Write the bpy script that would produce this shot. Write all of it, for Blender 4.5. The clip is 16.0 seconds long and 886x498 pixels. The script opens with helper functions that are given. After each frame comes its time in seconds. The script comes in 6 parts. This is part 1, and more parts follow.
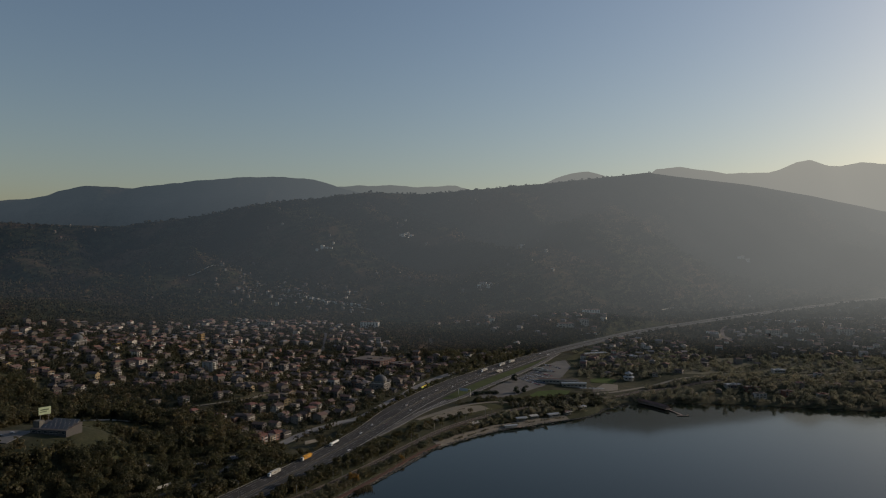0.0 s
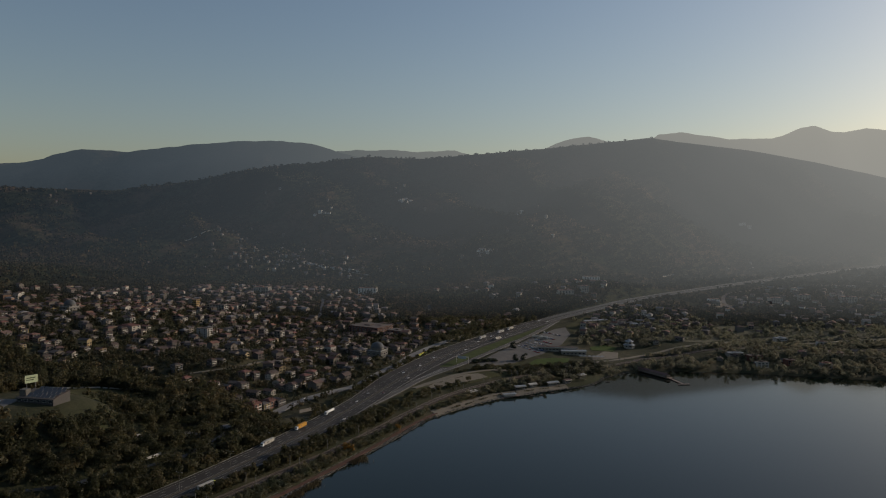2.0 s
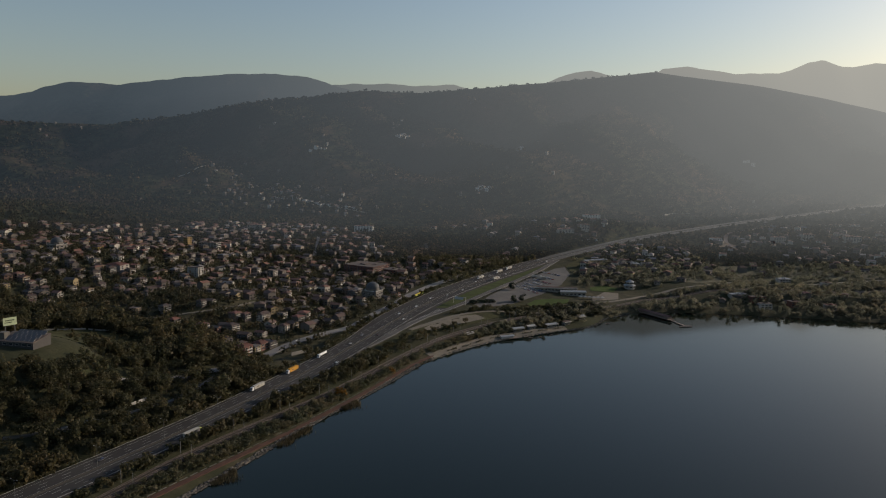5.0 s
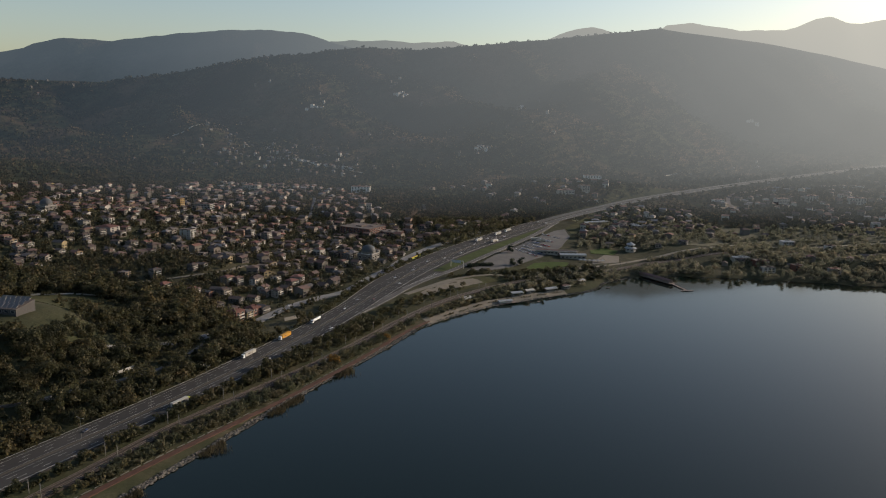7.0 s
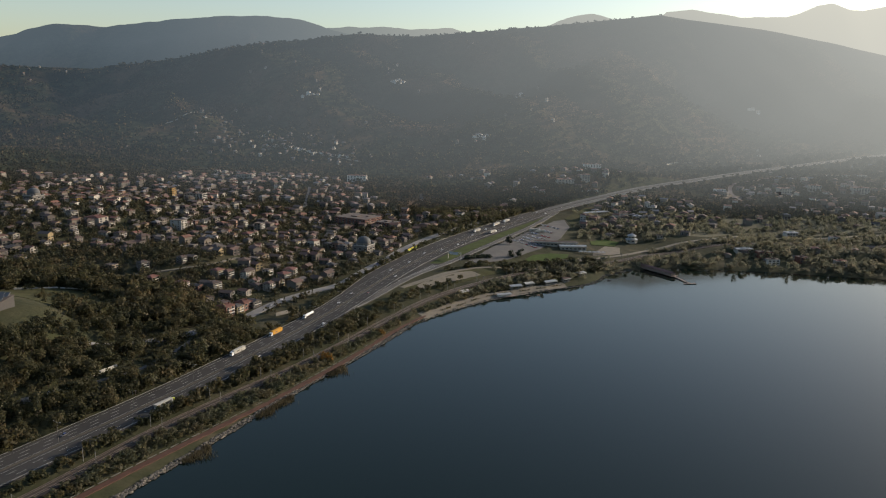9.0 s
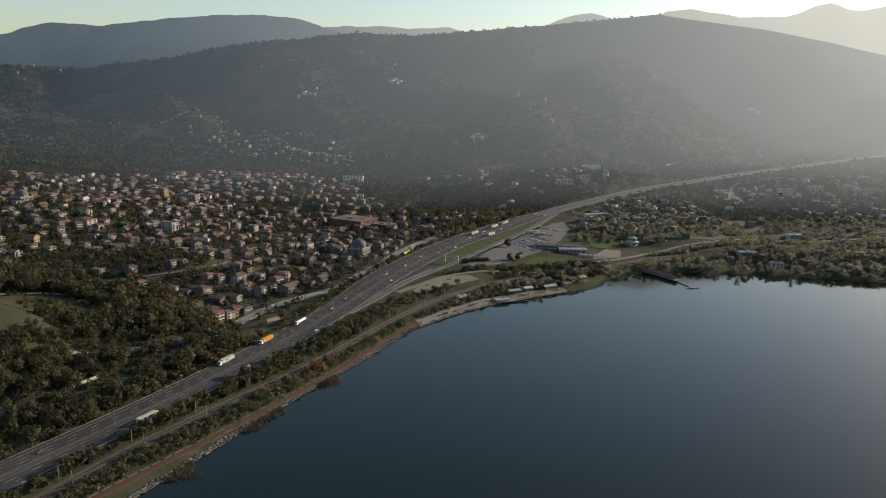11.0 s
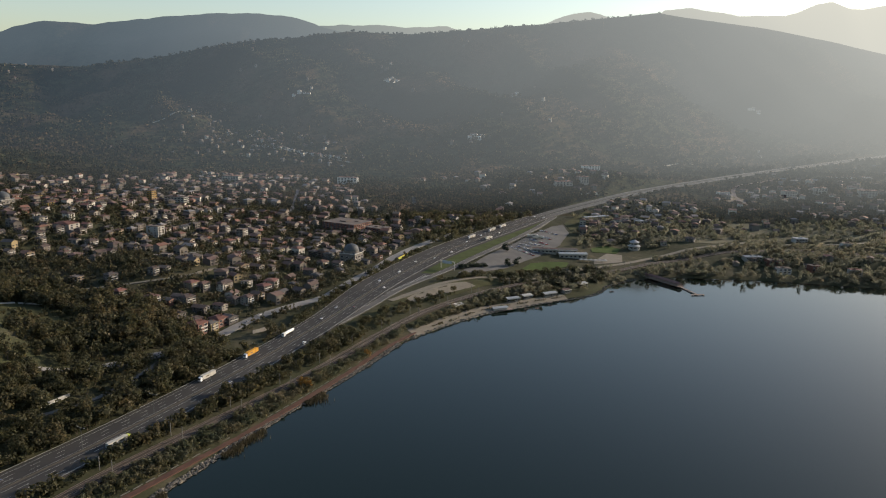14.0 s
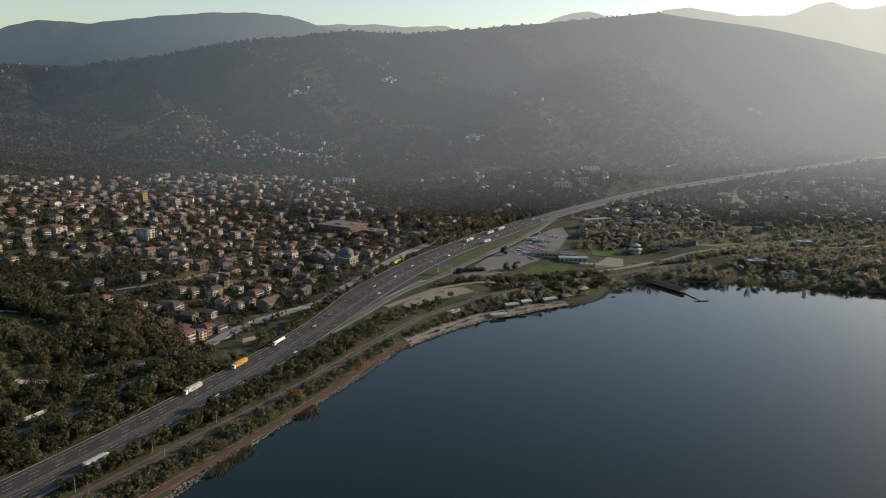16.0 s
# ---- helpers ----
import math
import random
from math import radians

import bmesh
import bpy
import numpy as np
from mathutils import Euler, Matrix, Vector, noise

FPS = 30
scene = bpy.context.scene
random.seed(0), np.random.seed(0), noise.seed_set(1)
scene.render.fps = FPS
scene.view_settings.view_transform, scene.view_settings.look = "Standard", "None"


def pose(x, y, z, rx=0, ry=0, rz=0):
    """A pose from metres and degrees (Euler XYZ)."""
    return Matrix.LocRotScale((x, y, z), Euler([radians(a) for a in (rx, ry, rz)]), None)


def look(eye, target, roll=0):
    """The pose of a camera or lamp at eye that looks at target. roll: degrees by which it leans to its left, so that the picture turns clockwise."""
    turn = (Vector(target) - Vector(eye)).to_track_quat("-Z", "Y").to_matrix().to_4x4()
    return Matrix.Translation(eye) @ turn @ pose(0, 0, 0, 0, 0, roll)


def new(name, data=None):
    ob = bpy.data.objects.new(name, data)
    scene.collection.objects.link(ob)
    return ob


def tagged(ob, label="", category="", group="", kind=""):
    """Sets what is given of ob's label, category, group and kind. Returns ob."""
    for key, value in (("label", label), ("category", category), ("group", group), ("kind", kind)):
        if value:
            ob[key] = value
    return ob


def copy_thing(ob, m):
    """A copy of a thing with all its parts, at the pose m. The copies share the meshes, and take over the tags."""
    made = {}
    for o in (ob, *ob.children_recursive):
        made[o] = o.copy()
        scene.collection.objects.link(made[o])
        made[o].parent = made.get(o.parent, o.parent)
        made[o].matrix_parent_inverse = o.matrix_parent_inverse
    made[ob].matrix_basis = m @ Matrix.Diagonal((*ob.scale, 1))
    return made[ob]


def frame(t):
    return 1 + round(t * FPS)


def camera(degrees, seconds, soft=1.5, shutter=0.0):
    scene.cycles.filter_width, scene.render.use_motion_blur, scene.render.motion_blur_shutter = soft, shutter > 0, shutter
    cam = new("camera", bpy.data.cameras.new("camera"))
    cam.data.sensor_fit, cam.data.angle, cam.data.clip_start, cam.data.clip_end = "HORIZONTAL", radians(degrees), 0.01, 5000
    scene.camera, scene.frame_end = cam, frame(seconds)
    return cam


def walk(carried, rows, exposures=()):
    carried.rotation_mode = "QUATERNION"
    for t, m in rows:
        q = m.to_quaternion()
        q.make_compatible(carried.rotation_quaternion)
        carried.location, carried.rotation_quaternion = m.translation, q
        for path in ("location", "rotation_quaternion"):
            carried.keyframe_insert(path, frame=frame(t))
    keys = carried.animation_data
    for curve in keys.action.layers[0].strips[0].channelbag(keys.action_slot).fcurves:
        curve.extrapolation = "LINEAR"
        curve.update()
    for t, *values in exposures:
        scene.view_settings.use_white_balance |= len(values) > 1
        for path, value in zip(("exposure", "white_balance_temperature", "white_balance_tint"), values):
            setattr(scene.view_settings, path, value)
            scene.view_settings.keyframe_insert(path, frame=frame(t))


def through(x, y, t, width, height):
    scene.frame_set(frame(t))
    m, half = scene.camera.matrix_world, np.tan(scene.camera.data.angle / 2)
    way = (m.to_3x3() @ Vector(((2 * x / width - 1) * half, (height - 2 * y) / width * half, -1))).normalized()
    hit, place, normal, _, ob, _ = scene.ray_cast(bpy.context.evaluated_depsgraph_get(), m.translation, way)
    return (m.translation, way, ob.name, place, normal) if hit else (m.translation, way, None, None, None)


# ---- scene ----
cam = camera(63.3, 16.0, soft=1.1)
# seconds, eye, yaw to the left, pitch up, lean to the left
ROWS = [
    (0, -0.00, -0.00, 204.64, 0.473, 0.323, 0.393),
    (0.5, -0.01, 5.27, 204.22, 0.453, -0.032, 0.450),
    (1, 0.48, 10.66, 204.25, 0.435, -0.787, 0.500),
    (1.5, 0.76, 15.98, 204.38, 0.422, -1.567, 0.561),
    (2, 1.37, 21.73, 204.44, 0.406, -2.412, 0.610),
    (2.5, 1.87, 26.90, 204.09, 0.404, -3.199, 0.647),
    (3, 2.24, 32.16, 204.45, 0.382, -4.080, 0.690),
    (3.5, 2.25, 36.72, 204.08, 0.342, -4.870, 0.737),
    (4, 2.64, 42.07, 204.32, 0.312, -5.749, 0.783),
    (6.5, 5.58, 68.00, 204.93, 0.190, -9.850, 0.895),
    (7, 6.36, 73.22, 205.27, 0.168, -10.668, 0.918),
    (7.5, 6.58, 78.54, 205.80, 0.124, -11.421, 0.949),
    (8, 6.60, 84.48, 205.94, 0.065, -11.606, 0.971),
    (8.5, 6.98, 89.94, 205.60, 0.028, -11.612, 0.992),
    (9, 7.56, 95.93, 205.49, -0.004, -11.622, 1.001),
    (11.5, 9.03, 122.00, 205.61, -0.203, -11.658, 1.074),
    (12, 9.35, 127.51, 205.80, -0.243, -11.681, 1.086),
    (12.5, 9.81, 132.53, 205.70, -0.282, -11.673, 1.094),
    (13, 10.18, 138.16, 205.74, -0.312, -11.681, 1.090),
    (13.5, 10.33, 143.55, 205.67, -0.354, -11.690, 1.085),
    (14, 11.05, 149.04, 205.89, -0.362, -11.686, 1.091),
    (14.5, 11.29, 154.24, 205.98, -0.401, -11.689, 1.085),
    (15, 11.54, 160.12, 206.09, -0.443, -11.692, 1.083),
    (15.5, 11.89, 165.23, 206.26, -0.481, -11.693, 1.091),
    (16, 12.46, 170.64, 206.37, -0.507, -11.698, 1.103),
]


def aimed(x, y, z, yaw, pitch, lean):
    a, b = radians(yaw), radians(pitch)
    return look((x, y, z), (x - math.sin(a) * math.cos(b), y + math.cos(a) * math.cos(b), z + math.sin(b)), lean)


walk(cam, [(row[0], aimed(*row[1:])) for row in ROWS],
     [(0, -0.53, 6500, 15), (4, -0.38, 6500, 15), (6.5, 0.17, 6550, 16), (7.5, 0.38, 6550, 14), (9, 0.59, 6550, 13), (16, 0.71, 6550, 13)])

# world and sun
SUN_AZ, SUN_EL = 62.0, 18.0
world = bpy.data.worlds.new("world")
scene.world = world
world.use_nodes = True
wn = world.node_tree
sky = wn.nodes.new("ShaderNodeTexSky")
sky.sky_type = "NISHITA"
sky.sun_disc = False
sky.sun_elevation, sky.sun_rotation = radians(SUN_EL), radians(SUN_AZ)
sky.altitude, sky.air_density, sky.dust_density, sky.ozone_density = 200, 1.25, 1.6, 1.9
wn.links.new(sky.outputs[0], wn.nodes["Background"].inputs[0])
wn.nodes["Background"].inputs[1].default_value = 0.112
sun = new("sun", bpy.data.lights.new("sun", "SUN"))
sun.data.energy, sun.data.angle, sun.data.color = 4.0, radians(1.0), (1.0, 0.86, 0.68)
SUN_DIR = Vector((math.sin(radians(SUN_AZ)) * math.cos(radians(SUN_EL)), math.cos(radians(SUN_AZ)) * math.cos(radians(SUN_EL)), math.sin(radians(SUN_EL))))
sun.matrix_world = look(SUN_DIR * 3000, (0, 0, 0))


# materials
class Nodes:
    """A short way to write node trees."""

    def __init__(self, name):
        self.mat = bpy.data.materials.new(name)
        self.mat.use_nodes = True
        self.tree = self.mat.node_tree
        self.bsdf = self.tree.nodes["Principled BSDF"]
        self.out = self.tree.nodes["Material Output"]

    def add(self, kind, **values):
        node = self.tree.nodes.new(kind)
        for key, value in values.items():
            if key in node.inputs:
                node.inputs[key].default_value = value
        return node

    def link(self, a, b):
        self.tree.links.new(a, b)

    def place(self):
        return self.add("ShaderNodeNewGeometry").outputs["Position"]

    def local(self):
        return self.add("ShaderNodeTexCoord").outputs["Object"]

    def noise(self, scale, detail=4.0, rough=0.55, where=None):
        n = self.add("ShaderNodeTexNoise", Scale=scale, Detail=detail, Roughness=rough)
        self.link(where if where else self.place(), n.inputs["Vector"])
        return n.outputs["Fac"]

    def ramp(self, fac, *stops):
        r = self.add("ShaderNodeValToRGB")
        el = r.color_ramp.elements
        while len(el) < len(stops):
            el.new(0.5)
        for e, (p, c) in zip(el, stops):
            e.position, e.color = p, (*c, 1)
        self.link(fac, r.inputs[0])
        return r.outputs[0]

    def mix(self, fac, a, b, blend="MIX"):
        m = self.add("ShaderNodeMix")
        m.data_type, m.blend_type = "RGBA", blend
        for value, socket in ((fac, m.inputs[0]), (a, m.inputs[6]), (b, m.inputs[7])):
            if isinstance(value, (int, float)):
                socket.default_value = value
            elif isinstance(value, tuple):
                socket.default_value = (*value, 1)
            else:
                self.link(value, socket)
        return m.outputs[2]

    def math(self, op, a, b=0.0):
        m = self.add("ShaderNodeMath")
        m.operation = op
        for value, socket in ((a, m.inputs[0]), (b, m.inputs[1])):
            if isinstance(value, (int, float)):
                socket.default_value = value
            else:
                self.link(value, socket)
        return m.outputs[0]

    def spread(self, fac, low, high):
        m = self.add("ShaderNodeMapRange", **{"From Min": low, "From Max": high})
        self.link(fac, m.inputs[0])
        return m.outputs[0]

    def bump(self, height, strength, distance):
        b = self.add("ShaderNodeBump", Strength=strength, Distance=distance)
        self.link(height, b.inputs["Height"])
        self.link(b.outputs[0], self.bsdf.inputs["Normal"])

    def done(self, colour=None, rough=0.8, spec=0.3, metal=0.0):
        if colour is not None:
            if isinstance(colour, tuple):
                self.bsdf.inputs["Base Color"].default_value = (*colour, 1)
            else:
                self.link(colour, self.bsdf.inputs["Base Color"])
        self.bsdf.inputs["Roughness"].default_value = rough
        self.bsdf.inputs["Specular IOR Level"].default_value = spec
        self.bsdf.inputs["Metallic"].default_value = metal
        return self.mat


def plain(name, colour, rough=0.7, metal=0.0, worn=0.25, scale=0.6, spec=0.3):
    """Paint, plaster, metal and the like: one colour with stains and grain."""
    n = Nodes(name)
    big = n.spread(n.noise(scale, 5, 0.65), 0.3, 0.75)
    fine = n.spread(n.noise(scale * 9, 3), 0.35, 0.7)
    dark = tuple(c * (1 - worn) for c in colour)
    col = n.mix(big, colour, dark)
    col = n.mix(n.math("MULTIPLY", fine, 0.3), col, tuple(c * (1 - worn * 1.4) for c in colour))
    return n.done(col, rough, spec, metal)


def varied(name, stops, rough=0.8, worn=0.3, scale=0.35):
    """A colour chosen per object from the stops, with stains."""
    n = Nodes(name)
    info = n.add("ShaderNodeObjectInfo")
    r = n.ramp(info.outputs["Random"], *stops)
    for node in n.tree.nodes:
        if node.type == "VALTORGB":
            node.color_ramp.interpolation = "CONSTANT"
    big = n.spread(n.noise(scale, 5, 0.65), 0.35, 0.8)
    return n.done(n.mix(n.math("MULTIPLY", big, worn), r, (0.12, 0.10, 0.085)), rough)


def islands(name, stops, rough=0.85, worn=0.3, scale=0.35):
    """As varied, per loose piece of a joined mesh."""
    n = Nodes(name)
    geo = n.add("ShaderNodeNewGeometry")
    r = n.ramp(geo.outputs["Random Per Island"], *stops)
    for node in n.tree.nodes:
        if node.type == "VALTORGB":
            node.color_ramp.interpolation = "CONSTANT"
    big = n.spread(n.noise(scale, 5, 0.65), 0.35, 0.8)
    return n.done(n.mix(n.math("MULTIPLY", big, worn), r, (0.12, 0.10, 0.085)), rough)


def foliage(name, stops, through=0.35, island=True):
    """Leaves: the tone changes from tree to tree and from leaf clump to leaf clump, and light comes through."""
    n = Nodes(name)
    tone = n.noise(0.055, 2)
    geo = n.add("ShaderNodeNewGeometry")
    info = n.add("ShaderNodeObjectInfo")
    mixed = n.math("ADD", n.math("MULTIPLY", n.spread(tone, 0.3, 0.7), 0.55), n.math("MULTIPLY", geo.outputs["Random Per Island"] if island else info.outputs["Random"], 0.3))
    mixed = n.math("ADD", mixed, n.math("MULTIPLY", info.outputs["Random"], 0.18))
    col = n.ramp(mixed, *stops)
    n.done(col, 0.6, 0.25)
    tr = n.add("ShaderNodeBsdfTranslucent")
    n.link(col, tr.inputs[0])
    mx = n.add("ShaderNodeMixShader", Fac=through)
    n.link(n.bsdf.outputs[0], mx.inputs[1])
    n.link(tr.outputs[0], mx.inputs[2])
    n.link(mx.outputs[0], n.out.inputs[0])
    return n.mat


def ground_material():
    n = Nodes("ground")
    big = n.noise(0.006, 5, 0.6)
    mid = n.noise(0.05, 5, 0.6)
    fine = n.noise(0.6, 4, 0.6)
    col = n.ramp(mid, (0.3, (0.024, 0.028, 0.014)), (0.5, (0.045, 0.044, 0.024)), (0.7, (0.088, 0.072, 0.046)))
    col = n.mix(n.spread(big, 0.45, 0.65), col, (0.038, 0.042, 0.020))
    col = n.mix(n.math("MULTIPLY", n.spread(fine, 0.4, 0.7), 0.5), col, (0.035, 0.035, 0.020))
    n.bump(n.noise(0.25, 5), 0.6, 1.2)
    return n.done(col, 0.95, 0.1)


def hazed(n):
    """Air light painted over the far backdrop as emission: it grows with the distance and towards the sun."""
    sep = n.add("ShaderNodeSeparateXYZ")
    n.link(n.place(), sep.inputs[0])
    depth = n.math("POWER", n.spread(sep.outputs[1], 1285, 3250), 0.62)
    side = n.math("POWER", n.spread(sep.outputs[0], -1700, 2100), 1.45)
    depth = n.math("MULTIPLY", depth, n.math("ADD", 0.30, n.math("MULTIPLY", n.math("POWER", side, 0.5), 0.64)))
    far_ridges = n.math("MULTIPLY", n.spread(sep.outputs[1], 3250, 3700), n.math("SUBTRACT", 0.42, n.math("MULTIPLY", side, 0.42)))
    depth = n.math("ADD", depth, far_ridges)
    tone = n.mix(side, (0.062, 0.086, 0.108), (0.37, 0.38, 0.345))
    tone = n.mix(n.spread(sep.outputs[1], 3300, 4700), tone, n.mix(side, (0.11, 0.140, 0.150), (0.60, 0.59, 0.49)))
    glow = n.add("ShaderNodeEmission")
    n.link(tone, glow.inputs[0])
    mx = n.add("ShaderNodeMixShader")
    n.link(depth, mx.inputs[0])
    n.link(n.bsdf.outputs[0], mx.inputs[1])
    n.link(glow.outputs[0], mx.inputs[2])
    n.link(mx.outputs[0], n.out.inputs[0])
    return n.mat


# One grained colour with the distance haze painted over it.
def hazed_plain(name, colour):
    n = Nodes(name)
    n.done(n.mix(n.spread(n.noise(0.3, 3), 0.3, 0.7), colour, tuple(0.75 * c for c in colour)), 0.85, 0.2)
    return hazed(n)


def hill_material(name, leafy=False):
    """Far wooded hills with clearings and brown orchards, veiled by painted haze."""
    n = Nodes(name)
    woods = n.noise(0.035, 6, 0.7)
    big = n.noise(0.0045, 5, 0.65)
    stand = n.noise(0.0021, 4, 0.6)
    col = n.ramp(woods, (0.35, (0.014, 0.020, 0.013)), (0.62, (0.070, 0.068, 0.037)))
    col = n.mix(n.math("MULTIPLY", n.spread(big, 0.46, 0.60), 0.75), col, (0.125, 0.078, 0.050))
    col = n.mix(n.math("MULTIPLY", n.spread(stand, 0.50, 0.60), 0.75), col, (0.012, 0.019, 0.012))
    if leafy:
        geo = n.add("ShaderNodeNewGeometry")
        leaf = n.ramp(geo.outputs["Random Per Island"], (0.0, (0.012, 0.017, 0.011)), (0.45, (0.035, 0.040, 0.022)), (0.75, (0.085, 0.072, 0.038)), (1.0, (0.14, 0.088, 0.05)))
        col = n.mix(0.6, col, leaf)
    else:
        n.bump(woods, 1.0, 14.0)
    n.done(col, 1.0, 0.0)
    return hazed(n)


def water_material():
    n = Nodes("water")
    n.bump(n.noise(0.35, 3), 0.02, 0.3)
    m = n.done((0.0030, 0.0075, 0.0050), 0.06, 0.40)
    n.bsdf.inputs["Specular Tint"].default_value = (1.0, 0.95, 0.80, 1)
    n.bsdf.inputs["IOR"].default_value = 1.33
    return m


def asphalt_material(name, tone=0.075):
    n = Nodes(name)
    patch = n.noise(0.03, 4, 0.6)
    fine = n.noise(1.2, 5, 0.7)
    col = n.ramp(patch, (0.35, (tone * 0.82, tone * 0.79, tone * 0.75)), (0.65, (tone * 1.28, tone * 1.2, tone * 1.08)))
    col = n.mix(n.math("MULTIPLY", n.spread(fine, 0.4, 0.7), 0.35), col, (tone * 0.6,) * 3)
    return n.done(col, 0.92, 0.2)


M_GROUND, M_WATER = ground_material(), water_material()
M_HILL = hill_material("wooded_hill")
FAR_Y = 1300  # beyond this the land is backdrop, painted with haze
M_ROAD = asphalt_material("asphalt", 0.038)
M_LINE = plain("white_road_paint", (0.44, 0.43, 0.40), 0.7, worn=0.5, scale=0.3)
M_CONCRETE = plain("concrete", (0.34, 0.33, 0.30), 0.9, worn=0.3)


# meshes
def solid(name, verts, faces, material, parent=None, label="", smooth=False, slots=None):
    """One mesh object from vertices and faces."""
    me = bpy.data.meshes.new(name)
    me.from_pydata([tuple(v) for v in verts], [], [tuple(f) for f in faces])
    for m in (material if isinstance(material, (list, tuple)) else [material]):
        me.materials.append(m)
    if slots is not None:
        me.polygons.foreach_set("material_index", np.asarray(slots, np.int32))
    if smooth:
        me.polygons.foreach_set("use_smooth", np.ones(len(me.polygons), bool))
    me.update()
    ob = new(name, me)
    if parent:
        ob.parent = parent
    if label:
        tagged(ob, label)
    return ob


def box_data(x0, x1, y0, y1, z0, z1):
    v = [(x0, y0, z0), (x1, y0, z0), (x1, y1, z0), (x0, y1, z0), (x0, y0, z1), (x1, y0, z1), (x1, y1, z1), (x0, y1, z1)]
    f = [(0, 3, 2, 1), (4, 5, 6, 7), (0, 1, 5, 4), (1, 2, 6, 5), (2, 3, 7, 6), (3, 0, 4, 7)]
    return v, f


def joined(pieces):
    """Vertices and faces of several pieces as one."""
    v, f = [], []
    for pv, pf in pieces:
        k = len(v)
        v += [tuple(p) for p in pv]
        f += [tuple(i + k for i in q) for q in pf]
    return v, f


def step(a, b, x):
    s = np.clip((np.asarray(x, float) - a) / (b - a), 0, 1)
    return s * s * (3 - 2 * s)


# the plan: shore, roads, land
SHORE = [(-900, -1200), (-500, -350), (-260, 230), (-158, 436), (-125, 510), (-85, 599), (-54, 662), (-20, 737), (7, 773), (47, 818), (66, 834),
         (112, 865), (148, 892), (186, 912), (212, 952), (246, 980), (299, 996), (365, 993), (428, 984), (487, 970), (529, 962), (700, 925),
         (1000, 850), (1600, 640), (3200, 0)]
MOTORWAY = [(-430, 60), (-325, 255), (-245, 410), (-210, 480), (-180.6, 540), (-154.2, 600), (-129.9, 660), (-107.5, 720), (-86.8, 780), (-67, 840), (-45.2, 900), (-20.2, 960), (7.7, 1020),
            (40.5, 1080), (78, 1140), (117.2, 1200), (157.3, 1260), (202.1, 1320), (254.3, 1380), (307.8, 1440), (359.1, 1500), (415, 1560), (497.6, 1640), (587.5, 1720), (674.3, 1800), (788, 1900),
            (1040, 2115), (1365, 2385), (1900, 2820)]
ROAD_RISE = [(-300, 7), (690, 7), (760, 7.8), (845, 10.2), (955, 14), (1062, 17), (1186, 20.5), (1310, 27), (1470, 35), (1790, 44), (2365, 57), (2900, 66)]
LEVELS = [(-420, 150, 6), (-231, 453, 6), (-154, 606, 6), (-102, 756, 7), (-68, 845, 10), (-20, 955, 14), (45, 1062, 17), (131, 1186, 20), (217, 1310, 27), (352, 1470, 35),
          (700, 1790, 44), (1365, 2365, 57), (-182, 727, 6), (-203, 629, 14), (-249, 708, 24), (-337, 611, 50), (-274, 864, 38), (-525, 1064, 58), (-92, 1010, 16), (-64, 1160, 19),
          (-385, 1520, 40), (-158, 1528, 36), (308, 1620, 62), (120, 2300, 95), (259, 1060, 8), (537, 1184, 12), (300, 1250, 18), (620, 1400, 26), (900, 1300, 15),
          (-700, 800, 85), (-600, 450, 85), (-1000, 1500, 90), (1500, 1500, 30), (-1500, 900, 130), (150, 950, 5)]
CRESTS = {
    "main": (3200, [(-2600, 350), (-1865, 330), (-1391, 318), (-1080, 360), (-723, 430), (-346, 474), (-111, 467), (147, 489), (450, 522), (706, 555), (845, 573), (963, 557),
                    (1270, 524), (1556, 479), (1842, 418), (2600, 300)]),
    "west": (3900, [(-3200, 430), (-2273, 485), (-1978, 556), (-1720, 547), (-1459, 578), (-1171, 605), (-999, 614), (-741, 601), (-627, 565), (-483, 529), (-200, 480)]),
    "middle": (4600, [(-1100, 560), (-846, 590), (-710, 625), (-573, 634), (-471, 629), (-369, 637), (-233, 626), (-97, 629), (39, 638), (210, 588), (500, 540)]),
    "dome": (4050, [(200, 520), (425, 563), (513, 593), (600, 629), (689, 658), (778, 666), (868, 647), (990, 600), (1200, 560)]),
    "east": (4000, [(700, 540), (1036, 597), (1092, 640), (1148, 678), (1264, 691), (1412, 676), (1531, 653), (1648, 663), (1766, 660), (1850, 689), (1934, 724), (1992, 731),
                    (2082, 707), (2171, 700), (2279, 724), (2700, 700)]),
}


def along(points, gap):
    """A smooth line through the points, in steps of about gap metres: places and unit headings."""
    p = np.array(points, float)
    d = np.r_[0, np.cumsum(np.linalg.norm(np.diff(p, axis=0), axis=1))]
    t = np.linspace(0, d[-1], int(d[-1] / gap) + 1)
    m = np.gradient(p, d, axis=0)
    k = np.clip(np.searchsorted(d, t, side="right") - 1, 0, len(d) - 2)
    h = (d[k + 1] - d[k])[:, None]
    s = ((t - d[k]) / h[:, 0])[:, None]
    q = (2 * s**3 - 3 * s**2 + 1) * p[k] + (s**3 - 2 * s**2 + s) * h * m[k] + (-2 * s**3 + 3 * s**2) * p[k + 1] + (s**3 - s**2) * h * m[k + 1]
    w = np.gradient(q, axis=0)
    return q, w / np.linalg.norm(w, axis=1)[:, None]


